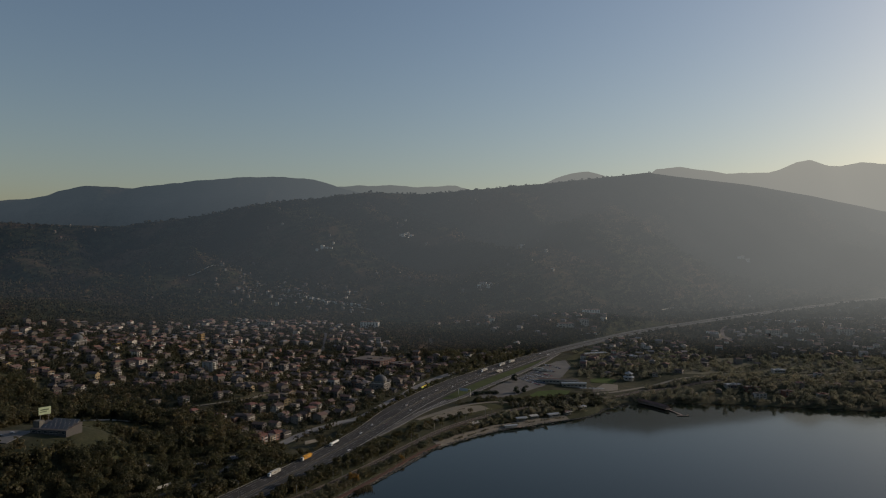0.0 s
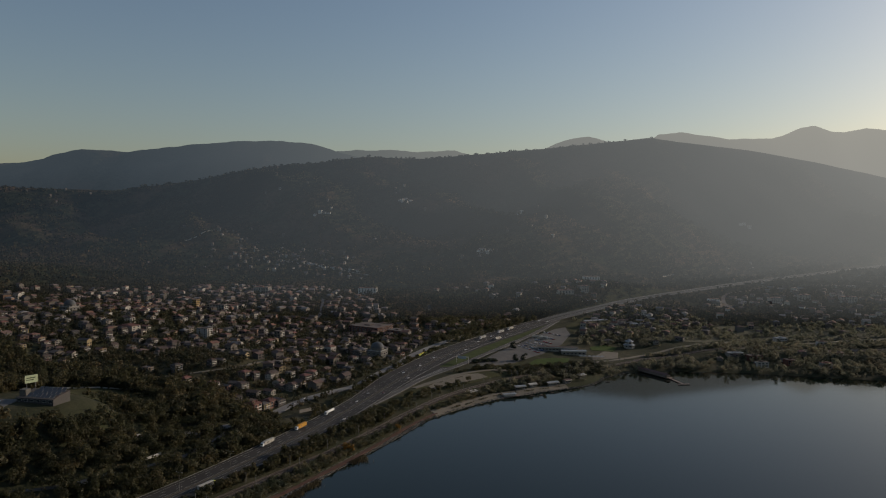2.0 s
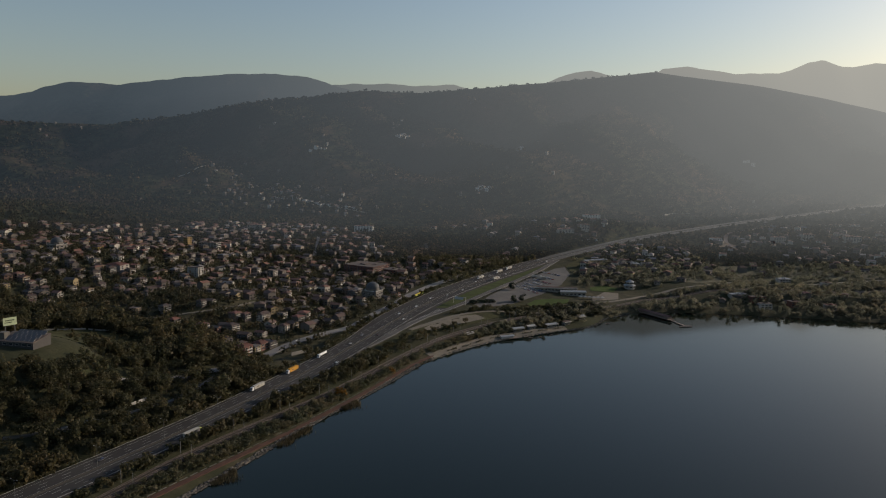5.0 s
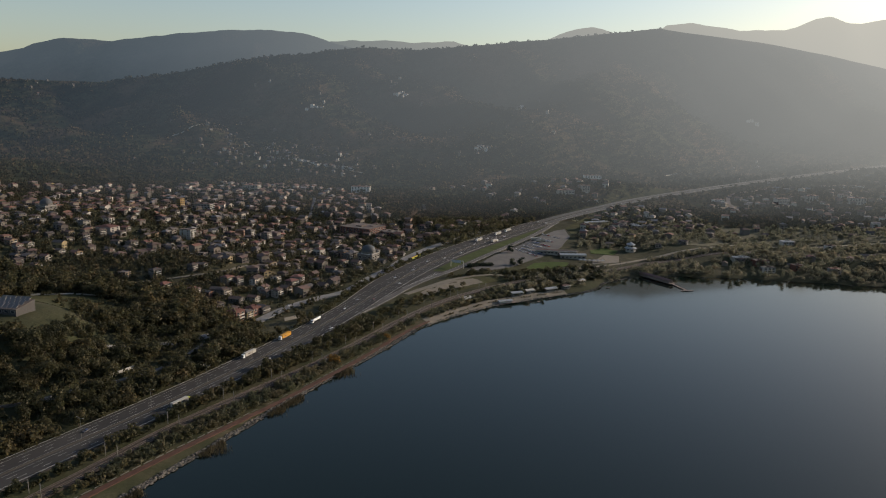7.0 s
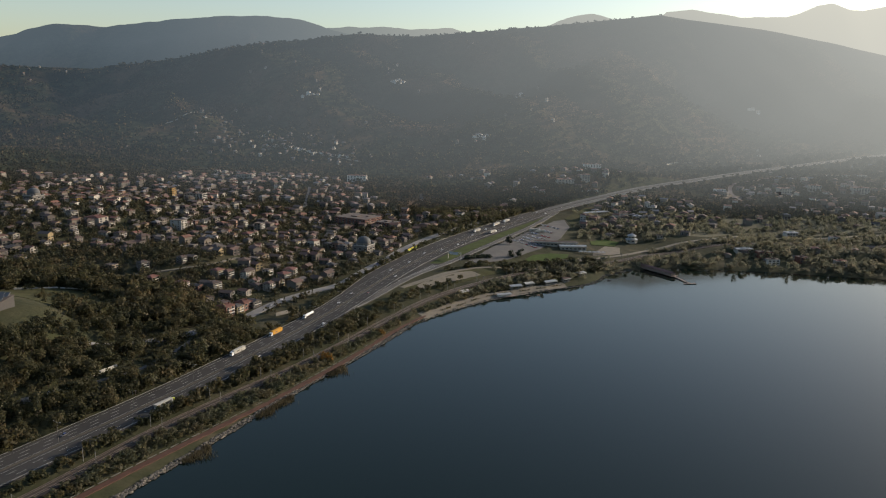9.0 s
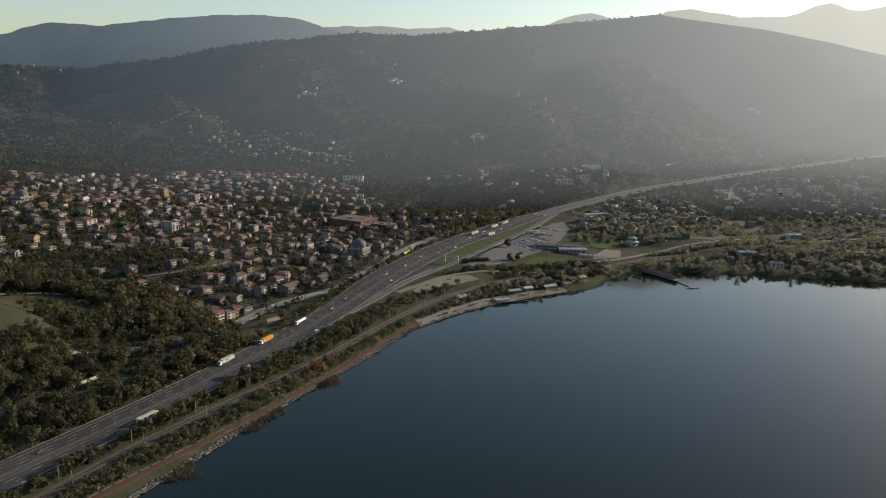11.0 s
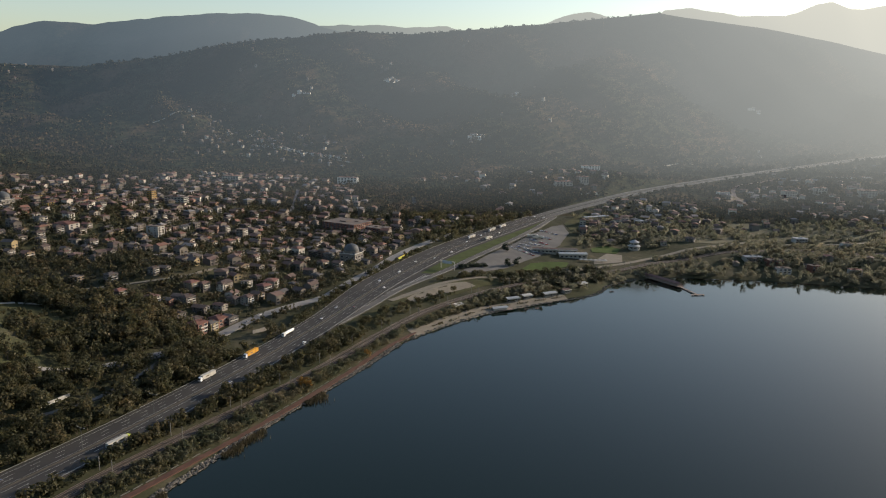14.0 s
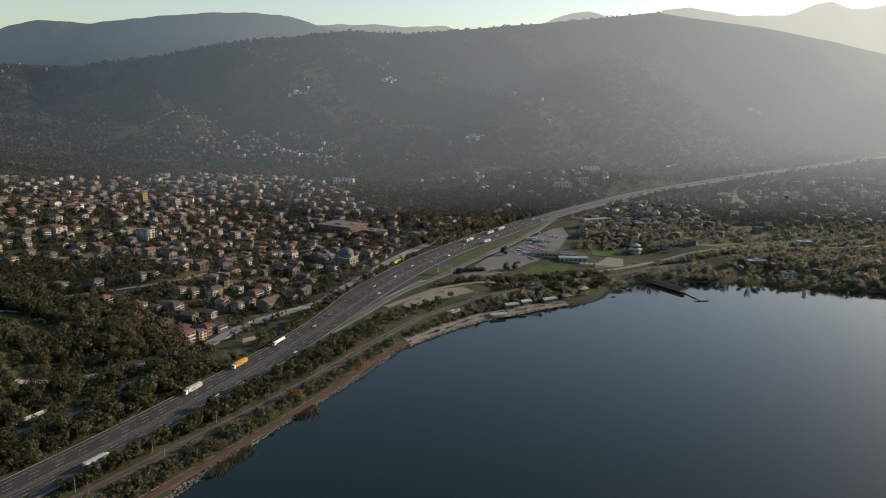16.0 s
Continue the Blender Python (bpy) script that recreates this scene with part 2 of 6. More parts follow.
def off_line(x, y, line, foot=False):
    """The signed distance from a line of points, positive to its left; with foot, also the nearest place on it."""
    x, y = np.asarray(x, float), np.asarray(y, float)
    best, sign = np.full(x.shape, 1e9), np.ones(x.shape)
    fx, fy = np.zeros(x.shape), np.zeros(x.shape)
    for (ax, ay), (bx, by) in zip(line[:-1], line[1:]):
        ux, uy = bx - ax, by - ay
        s = np.clip(((x - ax) * ux + (y - ay) * uy) / (ux * ux + uy * uy), 0, 1)
        d = np.hypot(x - ax - s * ux, y - ay - s * uy)
        near = d < best
        best = np.where(near, d, best)
        sign = np.where(near, np.sign(ux * (y - ay) - uy * (x - ax)), sign)
        fx, fy = np.where(near, ax + s * ux, fx), np.where(near, ay + s * uy, fy)
    return (best * sign, fx, fy) if foot else best * sign


SHORE_FINE = along(SHORE, 26)[0]
MOTORWAY_FINE = along(MOTORWAY, 40)[0]


def rough_level(x, y):
    """Land height from the levels, by distance weights."""
    top, bottom = np.zeros(np.shape(x)), np.zeros(np.shape(x))
    for lx, ly, lz in LEVELS:
        w = 1 / ((x - lx) ** 2 + (y - ly) ** 2 + 900) ** 1.6
        top, bottom = top + w * lz, bottom + w
    return top / bottom


RISE_Y = np.arange(-400, 3000, 10.0)
RISE_Z = np.interp(RISE_Y, [r[0] for r in ROAD_RISE], [r[1] for r in ROAD_RISE])
for _ in range(2):
    RISE_Z = np.convolve(np.pad(RISE_Z, 7, mode="edge"), np.ones(15) / 15, "valid")


def road_bed(y):
    """The smooth gradient of the motorway, by its northing."""
    return np.interp(y, RISE_Y, RISE_Z)


def wavy(x, y, size, seed=0.0):
    a = np.sin(x / size + 1.7 * np.sin(y / size * 0.7 + seed)) + np.sin(y / size * 1.3 + 2.1 * np.sin(x / size * 0.6 + 1.3 * seed))
    b = np.sin(x / size * 2.7 + y / size * 1.9 + seed) * 0.5
    return (a + b) / 2.5


def shape_of_land(x, y):
    x, y = np.asarray(x, float), np.asarray(y, float)
    land = rough_level(x, y)
    road, fx, fy = off_line(x, y, MOTORWAY_FINE, True)
    road = np.abs(road)
    land = land + step(45, 160, road) * step(300, 900, y) * 2.5 * wavy(x, y, 60.0)
    yc, crest = CRESTS["main"]
    top = np.interp(x, [c[0] for c in crest], [c[1] for c in crest]) - 8
    foot = 1750 + 650 * step(250, 1300, x)
    rise = np.clip((y - foot) / (yc - foot), 0, 1)
    rise = rise**1.7 * (1 - 0.25 * step(0.8, 1.0, rise)) / 0.75
    rise = np.minimum(rise, 1)
    land = land * (1 - rise) + top * rise + (40 * wavy(x, y, 190.0, 2.0) + 24 * wavy(x, y, 83.0, 5.0) + 9 * wavy(x, y, 37.0, 3.0)) * step(0.03, 0.35, rise) * (1 - 0.93 * step(0.7, 1, rise))
    land = land - step(yc, yc + 500, y) * 200
    flat = step(19, 46, road)
    land = road_bed(fy) * (1 - flat) + land * flat
    shore = off_line(x, y, SHORE_FINE)
    bank = 2.2 * step(0.5, 7, shore) + np.clip(shore - 7, 0, 1e9) * 0.12
    land = np.minimum(land, bank + step(60, 400, shore) * 900)
    return np.where(shore > 0.5, land, np.maximum(-5.0, (shore - 0.5) * 0.3))


def grid_sheet(name, xs, ys, height, material):
    gx, gy = np.meshgrid(xs, ys)
    gz = height(gx, gy) if callable(height) else height
    verts = np.stack([gx, gy, gz], -1).reshape(-1, 3)
    nx = len(xs)
    i = (np.arange(len(ys) - 1)[:, None] * nx + np.arange(nx - 1)[None]).ravel()
    return solid(name, verts.tolist(), np.stack([i, i + 1, i + nx + 1, i + nx], -1).tolist(), material, smooth=True)


def spaced(*runs):
    return np.unique(np.concatenate([np.arange(a, b + 0.1, s) for a, b, s in runs]))


XS = spaced((-2800, -800, 50), (-800, -300, 14), (-300, 400, 8), (400, 900, 14), (900, 3000, 50))
YS = spaced((-1200, 250, 50), (250, 1100, 8), (1100, 1900, 14))
LAND = shape_of_land(*np.meshgrid(XS, YS))


def ground_height(x, y):
    """The height of the ground sheet at a place."""
    x, y = np.clip(np.asarray(x, float), XS[0], XS[-1]), np.clip(np.asarray(y, float), YS[0], YS[-1])
    i = np.clip(np.searchsorted(XS, x, side="right") - 1, 0, len(XS) - 2)
    j = np.clip(np.searchsorted(YS, y, side="right") - 1, 0, len(YS) - 2)
    u, v = (x - XS[i]) / (XS[i + 1] - XS[i]), (y - YS[j]) / (YS[j + 1] - YS[j])
    return (LAND[j, i] * (1 - u) + LAND[j, i + 1] * u) * (1 - v) + (LAND[j + 1, i] * (1 - u) + LAND[j + 1, i + 1] * u) * v


near_rows = YS <= FAR_Y + 8
ground = tagged(grid_sheet("ground", XS, YS[near_rows], LAND[near_rows], M_GROUND), "dark green and brown earth with grass and scrub", "ground", kind="structure")
far_rows = YS >= YS[near_rows][-1]
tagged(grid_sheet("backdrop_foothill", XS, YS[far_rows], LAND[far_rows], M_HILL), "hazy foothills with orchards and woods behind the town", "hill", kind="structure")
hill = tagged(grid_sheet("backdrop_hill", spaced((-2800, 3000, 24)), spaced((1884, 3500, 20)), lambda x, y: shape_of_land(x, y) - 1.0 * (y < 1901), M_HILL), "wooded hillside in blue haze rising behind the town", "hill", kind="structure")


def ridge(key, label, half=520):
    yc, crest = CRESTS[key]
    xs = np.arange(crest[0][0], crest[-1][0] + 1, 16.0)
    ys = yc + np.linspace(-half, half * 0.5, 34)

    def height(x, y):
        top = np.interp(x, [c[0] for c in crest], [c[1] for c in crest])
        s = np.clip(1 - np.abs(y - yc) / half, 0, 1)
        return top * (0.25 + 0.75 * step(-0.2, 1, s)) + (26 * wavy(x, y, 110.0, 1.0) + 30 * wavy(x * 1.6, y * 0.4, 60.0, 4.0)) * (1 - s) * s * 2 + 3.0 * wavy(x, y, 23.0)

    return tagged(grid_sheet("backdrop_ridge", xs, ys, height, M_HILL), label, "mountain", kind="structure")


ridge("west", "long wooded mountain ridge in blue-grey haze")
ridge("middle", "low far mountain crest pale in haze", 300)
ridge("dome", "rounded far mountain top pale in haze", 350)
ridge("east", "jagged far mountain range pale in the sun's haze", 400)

lake = tagged(solid("water", [(-2800, -1300, 0), (3400, -1300, 0), (3400, 1150, 0), (-2800, 1150, 0)], [(0, 1, 2, 3)], M_WATER), "calm dark blue lake mirroring the sky", "lake", kind="structure")


def ribbon(name, line, left, right, lift, material, gap=10, thick=0.0, parent=None, label="", height=None):
    """A strip along a line, from left to right metres off it (left is positive)."""
    q, w = along(line, gap)
    n = np.stack([-w[:, 1], w[:, 0]], -1)
    z = (height(q[:, 0], q[:, 1]) if height else road_level(q[:, 0], q[:, 1])) + lift
    a, b = q + n * left, q + n * right
    k = len(q)
    v = [(*p, h) for p, h in zip(a, z)] + [(*p, h) for p, h in zip(b, z)]
    f = [(i, k + i, k + i + 1, i + 1) for i in range(k - 1)]
    if thick:
        v += [(x, y, h - thick) for x, y, h in v]
        f += [(2 * k + i + 1, 2 * k + k + i + 1, 2 * k + k + i, 2 * k + i) for i in range(k - 1)]
        f += [(i + 1, 2 * k + i + 1, 2 * k + i, i) for i in range(k - 1)] + [(k + i, 3 * k + i, 3 * k + i + 1, k + i + 1) for i in range(k - 1)]
    return solid(name, v, f, material, parent, label)


def road_level(x, y):
    return road_bed(y) + 0.9 + 0.0 * np.asarray(x)


# roads, railway and shore
from mathutils.geometry import delaunay_2d_cdt

M_GRASS = plain("mown_grass", (0.072, 0.088, 0.030), 0.95, worn=0.5, scale=0.08, spec=0.1)
M_FIELD = plain("dry_field", (0.072, 0.072, 0.032), 0.95, worn=0.6, scale=0.06, spec=0.1)
M_BALLAST = plain("ballast", (0.062, 0.048, 0.038), 0.95, worn=0.4, scale=0.25)
M_RAIL = plain("rail_steel", (0.24, 0.20, 0.17), 0.45, metal=0.7)
M_REDPATH = plain("red_path", (0.088, 0.044, 0.031), 0.9, worn=0.35, scale=0.2)
M_ROCK = islands("shore_rock", [(0, (0.12, 0.105, 0.085)), (0.3, (0.06, 0.055, 0.048)), (0.6, (0.17, 0.15, 0.12)), (0.85, (0.055, 0.053, 0.05))], 0.9, 0.3, 1.0)
M_MEDIAN = plain("stained_concrete", (0.12, 0.113, 0.10), 0.9, worn=0.4, scale=0.3)
M_STEEL = plain("galvanised_steel", (0.26, 0.26, 0.255), 0.5, metal=0.5, worn=0.35)
M_SAND = plain("pale_gravel", (0.18, 0.158, 0.122), 0.95, worn=0.35, scale=0.15)
M_FRONT = asphalt_material("pale_concrete_road", 0.19)
M_PAVED = asphalt_material("pale_paving", 0.14)
M_SLIP = asphalt_material("worn_asphalt", 0.088)
M_APRON = asphalt_material("old_asphalt", 0.105)


def inside(x, y, polygon):
    x, y = np.asarray(x, float), np.asarray(y, float)
    hit = np.zeros(x.shape, bool)
    for (ax, ay), (bx, by) in zip(polygon, polygon[1:] + polygon[:1]):
        if ay != by:
            hit ^= ((ay > y) != (by > y)) & (x < (bx - ax) * (y - ay) / (by - ay) + ax)
    return hit


def patch(name, polygon, material, lift=0.35, gap=9.0, thick=0.6, label="", category="", parent=None):
    """A paved or planted sheet that follows the land, with an edge of its own."""
    edge = []
    for a, b in zip(polygon, polygon[1:] + polygon[:1]):
        k = max(1, int(math.dist(a, b) / gap))
        edge += [(a[0] + (b[0] - a[0]) * i / k, a[1] + (b[1] - a[1]) * i / k) for i in range(k)]
    px, py = [p[0] for p in polygon], [p[1] for p in polygon]
    gx, gy = np.meshgrid(np.arange(min(px), max(px), gap), np.arange(min(py), max(py), gap))
    keep = inside(gx, gy, polygon) & (np.abs(off_line(gx, gy, np.array(edge + edge[:1]))) > gap * 0.45)
    pts = [Vector(p) for p in edge] + [Vector((a, b)) for a, b in zip(gx[keep], gy[keep])]
    out = delaunay_2d_cdt(pts, [], [list(range(len(edge)))], 1, 1e-4)
    xy = np.array([tuple(p) for p in out[0]])
    z = ground_height(xy[:, 0], xy[:, 1]) + lift
    v = [(x, y, h) for (x, y), h in zip(xy, z)]
    f = [tuple(q) for q in out[2]]
    k, n = len(v), len(edge)
    v += [(v[i][0], v[i][1], v[i][2] - thick) for i in range(n)]
    f += [(i, k + i, k + (i + 1) % n, (i + 1) % n) for i in range(n)]
    ob = solid(name, v, f, material, parent)
    return tagged(ob, label, category, kind="structure") if label else ob


# motorway
WAY = [tuple(p) for p in along(MOTORWAY, 40)[0]]
MOTORWAY_FAR = [p for p in WAY if p[1] > FAR_Y - 45]
MOTORWAY = [p for p in WAY if p[1] <= MOTORWAY_FAR[0][1]]
# The far carriageway and its barrier carry haze painted in as emission.
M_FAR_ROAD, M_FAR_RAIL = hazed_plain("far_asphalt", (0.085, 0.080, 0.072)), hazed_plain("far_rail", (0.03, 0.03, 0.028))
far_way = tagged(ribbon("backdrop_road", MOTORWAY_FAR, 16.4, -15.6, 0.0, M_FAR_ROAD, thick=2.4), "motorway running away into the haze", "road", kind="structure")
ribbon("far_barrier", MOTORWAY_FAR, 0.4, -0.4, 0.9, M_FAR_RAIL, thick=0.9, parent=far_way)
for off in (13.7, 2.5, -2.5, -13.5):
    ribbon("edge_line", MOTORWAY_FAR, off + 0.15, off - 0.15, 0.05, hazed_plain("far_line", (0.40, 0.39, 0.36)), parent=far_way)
motorway = tagged(ribbon("road", MOTORWAY, 16.4, -15.6, 0.0, M_ROAD, thick=2.4), "grey asphalt motorway with three lanes each way", "road", kind="structure")
for off in (13.7, 2.5, -2.5, -13.5):
    ribbon("edge_line", MOTORWAY, off + 0.1, off - 0.1, 0.035, M_LINE, parent=motorway)


def dashes(line, offsets, long, gap, lift, width=0.11):
    pieces = []
    q, w = along(line, 1.0)
    z = road_level(q[:, 0], q[:, 1]) + lift
    n = np.stack([-w[:, 1], w[:, 0]], -1)
    for o in offsets:
        for i in range(int(abs(o)) % 5, len(q) - int(long) - 1, int(long + gap)):
            j = i + int(long)
            pts = [q[i] + n[i] * (o + width), q[i] + n[i] * (o - width), q[j] + n[j] * (o - width), q[j] + n[j] * (o + width)]
            pieces.append(([(*p, h) for p, h in zip(pts, (z[i], z[i], z[j], z[j]))], [(0, 1, 2, 3)]))
    return joined(pieces)


tagged(solid("lane_dashes", *dashes(MOTORWAY, (9.9, 6.2, -6.2, -9.9), 6, 9, 0.035), M_LINE, motorway), kind="stuff")


def barrier(name, line, off, profile, material, parent, label="", gap=8):
    """A long rail of constant section: profile is (across, up) pairs."""
    q, w = along(line, gap)
    n = np.stack([-w[:, 1], w[:, 0]], -1)
    z = road_level(q[:, 0], q[:, 1])
    k = len(profile)
    off = off(q[:, 1]) if callable(off) else np.full(len(q), off)
    v = [(*(q[i] + n[i] * (off[i] + a)), z[i] + b) for i in range(len(q)) for a, b in profile]
    f = [(i * k + j, i * k + (j + 1) % k, (i + 1) * k + (j + 1) % k, (i + 1) * k + j) for i in range(len(q) - 1) for j in range(k)]
    return solid(name, v, f, material, parent, label)


RAILS = [(-0.07, 0.5), (0.07, 0.5), (0.07, 0.82), (-0.07, 0.82)]
barrier("median_barrier", MOTORWAY, 0.0, [(-0.4, 0), (0.4, 0), (0.16, 0.35), (0.1, 0.95), (-0.1, 0.95), (-0.16, 0.35)], plain("sooty_concrete", (0.045, 0.042, 0.038), 0.9, worn=0.4), motorway, "dark grey concrete median barrier")


def outer_edge(y):
    """The motorway's edge on the town side, with the extra lane."""
    return 16.1 + 8.5 * step(770, 900, y) * (1 - step(1170, 1330, y))


q, w = along(MOTORWAY, 6)
q, w = q[(q[:, 1] > 765) & (q[:, 1] < 1335)], w[(q[:, 1] > 765) & (q[:, 1] < 1335)]
n = np.stack([-w[:, 1], w[:, 0]], -1)
lane = [(*(q[i] + n[i] * o), float(road_level(*q[i])) - d) for i in range(len(q)) for o, d in ((16.2, 0.012), (outer_edge(q[i, 1]) + 0.3, 0.012), (outer_edge(q[i, 1]) + 0.3, 2.0))]
solid("merging_lane", lane, [(3 * i + j, 3 * i + j + 1, 3 * i + j + 4, 3 * i + j + 3) for i in range(len(q) - 1) for j in (0, 1)], M_ROAD, motorway)
for off in (outer_edge, -15.3):
    barrier("guard_rail", MOTORWAY, off, RAILS, M_STEEL, motorway)


def tube(points, radii, sides=6):
    """A bent round bar through the points."""
    v, f = [], []
    pts = [Vector(p) for p in points]
    for i, p in enumerate(pts):
        d = (pts[min(i + 1, len(pts) - 1)] - pts[max(i - 1, 0)]).normalized()
        a = d.orthogonal().normalized()
        b = d.cross(a)
        for s in range(sides):
            t = 2 * math.pi * s / sides
            v.append(p + (a * math.cos(t) + b * math.sin(t)) * radii[i])
    for i in range(len(pts) - 1):
        for s in range(sides):
            f.append((i * sides + s, i * sides + (s + 1) % sides, (i + 1) * sides + (s + 1) % sides, (i + 1) * sides + s))
    f.append(tuple(range(sides))[::-1])
    f.append(tuple((len(pts) - 1) * sides + s for s in range(sides)))
    return v, f


M_POLE = plain("weathered_pole", (0.14, 0.14, 0.13), 0.7, metal=0.2)
M_LAMPGLASS = plain("lamp_glass", (0.3, 0.3, 0.28), 0.3)


def street_lamp():
    root = tagged(new("street_lamp"), "tall grey double-armed lamp post on the motorway median", "street lamp", "lamp posts along the motorway")
    solid("pole", *tube([(0, 0, 0), (0, 0, 6), (0, 0, 13)], [0.17, 0.12, 0.08]), M_POLE, root)
    for s in (-1, 1):
        solid("arm", *tube([(0, 0, 12.8), (s * 1.0, 0, 13.4), (s * 2.6, 0, 13.6)], [0.09, 0.08, 0.06]), M_POLE, root)
        solid("lamp_head", *box_data(min(s * 2.3, s * 3.2), max(s * 2.3, s * 3.2), -0.16, 0.16, 13.5, 13.7), M_LAMPGLASS, root)
    return root


def line_pose(q, w, off, z):
    n = Vector((-w[1], w[0]))
    return pose(q[0] + n.x * off, q[1] + n.y * off, z, 0, 0, math.degrees(math.atan2(w[1], w[0])) - 90)


q, w = along(MOTORWAY, 52)
lamp = street_lamp()
for i in range(2, len(q)):
    m = line_pose(q[i], w[i], 0.0, road_level(q[i][0], q[i][1]) + 0.9)
    if i == 2:
        lamp.matrix_basis = m
    else:
        copy_thing(lamp, m)

# slip road, gore and service area
SLIP = [(-80, 760), (-57, 810), (-37, 858), (-21, 890), (-5, 914), (11, 938), (28, 967), (48, 1004), (71, 1046), (97, 1093), (125, 1142), (150, 1190), (172, 1236), (196, 1286)]
slip = tagged(ribbon("road", SLIP, 4.2, -4.2, -0.05, M_SLIP, thick=2.2), "pale worn asphalt slip road beside the motorway", "road", kind="structure")
for off in (3.6, -3.6):
    ribbon("edge_line", SLIP, off + 0.1, off - 0.1, -0.01, M_LINE, parent=slip)
barrier("guard_rail", SLIP, -4.4, RAILS, M_STEEL, slip)


def chevrons():
    pieces = []
    q, w = along([(-40, 862), (-2, 930)], 4.0)
    for i in range(len(q)):
        n = np.array([-w[i][1], w[i][0]])
        half = 0.8 + 3.0 * i / len(q)
        z = road_level(*q[i]) + 0.09
        a, b, c = q[i] + n * half, q[i] - w[i] * 2.5, q[i] - n * half
        d = w[i] * 1.3
        pieces.append(([(*a, z), (*b, z), (*(b + d), z), (*(a + d), z)], [(0, 1, 2, 3)]))
        pieces.append(([(*b, z), (*c, z), (*(c + d), z), (*(b + d), z)], [(0, 1, 2, 3)]))
    return joined(pieces)


def wedge(name, low, high, material, lift, label, category, inset=0.0):
    """The sheet between the motorway's edge and the slip road, from y low to y high."""
    a, wa = along(MOTORWAY, 3.0)
    b, wb = along(SLIP, 3.0)
    a = a + (15.4 + inset) * np.stack([wa[:, 1], -wa[:, 0]], -1)
    b = b + (4.0 + 0.3 * inset) * np.stack([-wb[:, 1], wb[:, 0]], -1)
    ys = np.arange(low, high, 4.0)
    xa, xb = np.interp(ys, a[:, 1], a[:, 0]), np.interp(ys, b[:, 1], b[:, 0])
    k = 5
    v = []
    for y, p, r in zip(ys, xa, np.maximum(xa + 0.05, xb)):
        x = np.linspace(p, r, k)
        v += [(c, y, h) for c, h in zip(x, road_level(x, np.full(k, y)) + lift)]
    f = [(i * k + j, i * k + j + 1, (i + 1) * k + j + 1, (i + 1) * k + j) for i in range(len(ys) - 1) for j in range(k - 1)]
    n = len(v)
    rim = [i * k + k - 1 for i in range(len(ys))]
    v += [(v[r][0], v[r][1], v[r][2] - 0.8) for r in rim]
    f += [(rim[i], n + i, n + i + 1, rim[i + 1]) for i in range(len(rim) - 1)]
    return tagged(solid(name, v, f, material), label, category, kind="structure")


wedge("road", 770, 1278, M_ROAD, -0.012, "asphalt gore between motorway and slip road", "road")
tagged(solid("gore_stripes", *chevrons(), M_LINE, slip), kind="stuff")
wedge("verge", 938, 1278, M_GRASS, 0.06, "mown grass strip between motorway and slip road", "verge", 3.6)
patch("pavement", [(34, 945), (62, 957), (94, 990), (117, 1020), (138, 1043), (176, 1109), (201, 1180), (201, 1235), (182, 1222), (142, 1158), (97, 1080), (62, 1010)], M_APRON, 0.55, label="worn grey asphalt car park of the service area", category="car park")
M_LAWN = plain("watered_lawn", (0.066, 0.094, 0.026), 0.95, worn=0.35, scale=0.12, spec=0.1)
patch("lawn", [(112, 994), (122, 984), (168, 1008), (174, 1026), (150, 1026), (126, 1016)], M_LAWN, 0.45, label="bright green lawn beside the car park", category="lawn")
patch("lawn", [(217, 1094), (250, 1094), (262, 1118), (242, 1128), (219, 1110)], M_LAWN, 0.45, label="green lawn behind the lakeside terrace", category="lawn")
patch("terrace", [(206, 1026), (246, 1044), (256, 1086), (236, 1090), (210, 1046)], M_SAND, 0.6, label="pale paved terrace of the lakeside restaurant", category="terrace")
patch("field", [(-398, 672), (-384, 716), (-352, 742), (-318, 738), (-284, 722), (-262, 700), (-280, 672), (-310, 650), (-345, 662)], M_FIELD, 0.3, label="dry yellow-green meadow beside the forest", category="field")
patch("field", [(-58, 770), (-30, 815), (12, 856), (60, 905), (110, 935), (150, 965), (120, 985), (60, 952), (22, 925), (-2, 886), (-28, 842), (-56, 792)], M_FIELD, 0.25, label="scrubby grass between railway and slip road", category="field")
patch("beach", [(-8, 756), (22, 793), (58, 829), (111, 864), (150, 892), (146, 902), (104, 876), (50, 841), (13, 804), (-16, 767)], M_SAND, 0.35, gap=5, label="pale gravel promenade along the lake shore", category="beach")
patch("yard", [(-14, 838), (4, 862), (30, 882), (52, 902), (40, 908), (14, 894), (-8, 868), (-20, 846)], M_SAND, 0.45, gap=6, label="bare pale dirt lot beside the lakeside road", category="yard")
patch("yard", [(203, 1240), (230, 1290), (255, 1335), (268, 1325), (245, 1260), (222, 1200), (207, 1185), (205, 1232)], M_FIELD, 0.3, label="bare brown ground behind the service area", category="yard")

M_STUBBLE = plain("stubble_field", (0.15, 0.14, 0.09), 0.95, worn=0.6, scale=0.012, spec=0.1)
for polygon in ([(300, 1150), (400, 1140), (460, 1180), (700, 1190), (1000, 1205), (1140, 1294), (380, 1294)],):
    patch("field", polygon, M_STUBBLE, 0.5, gap=22, label="dry olive-brown grass and stubble between the orchards", category="field")

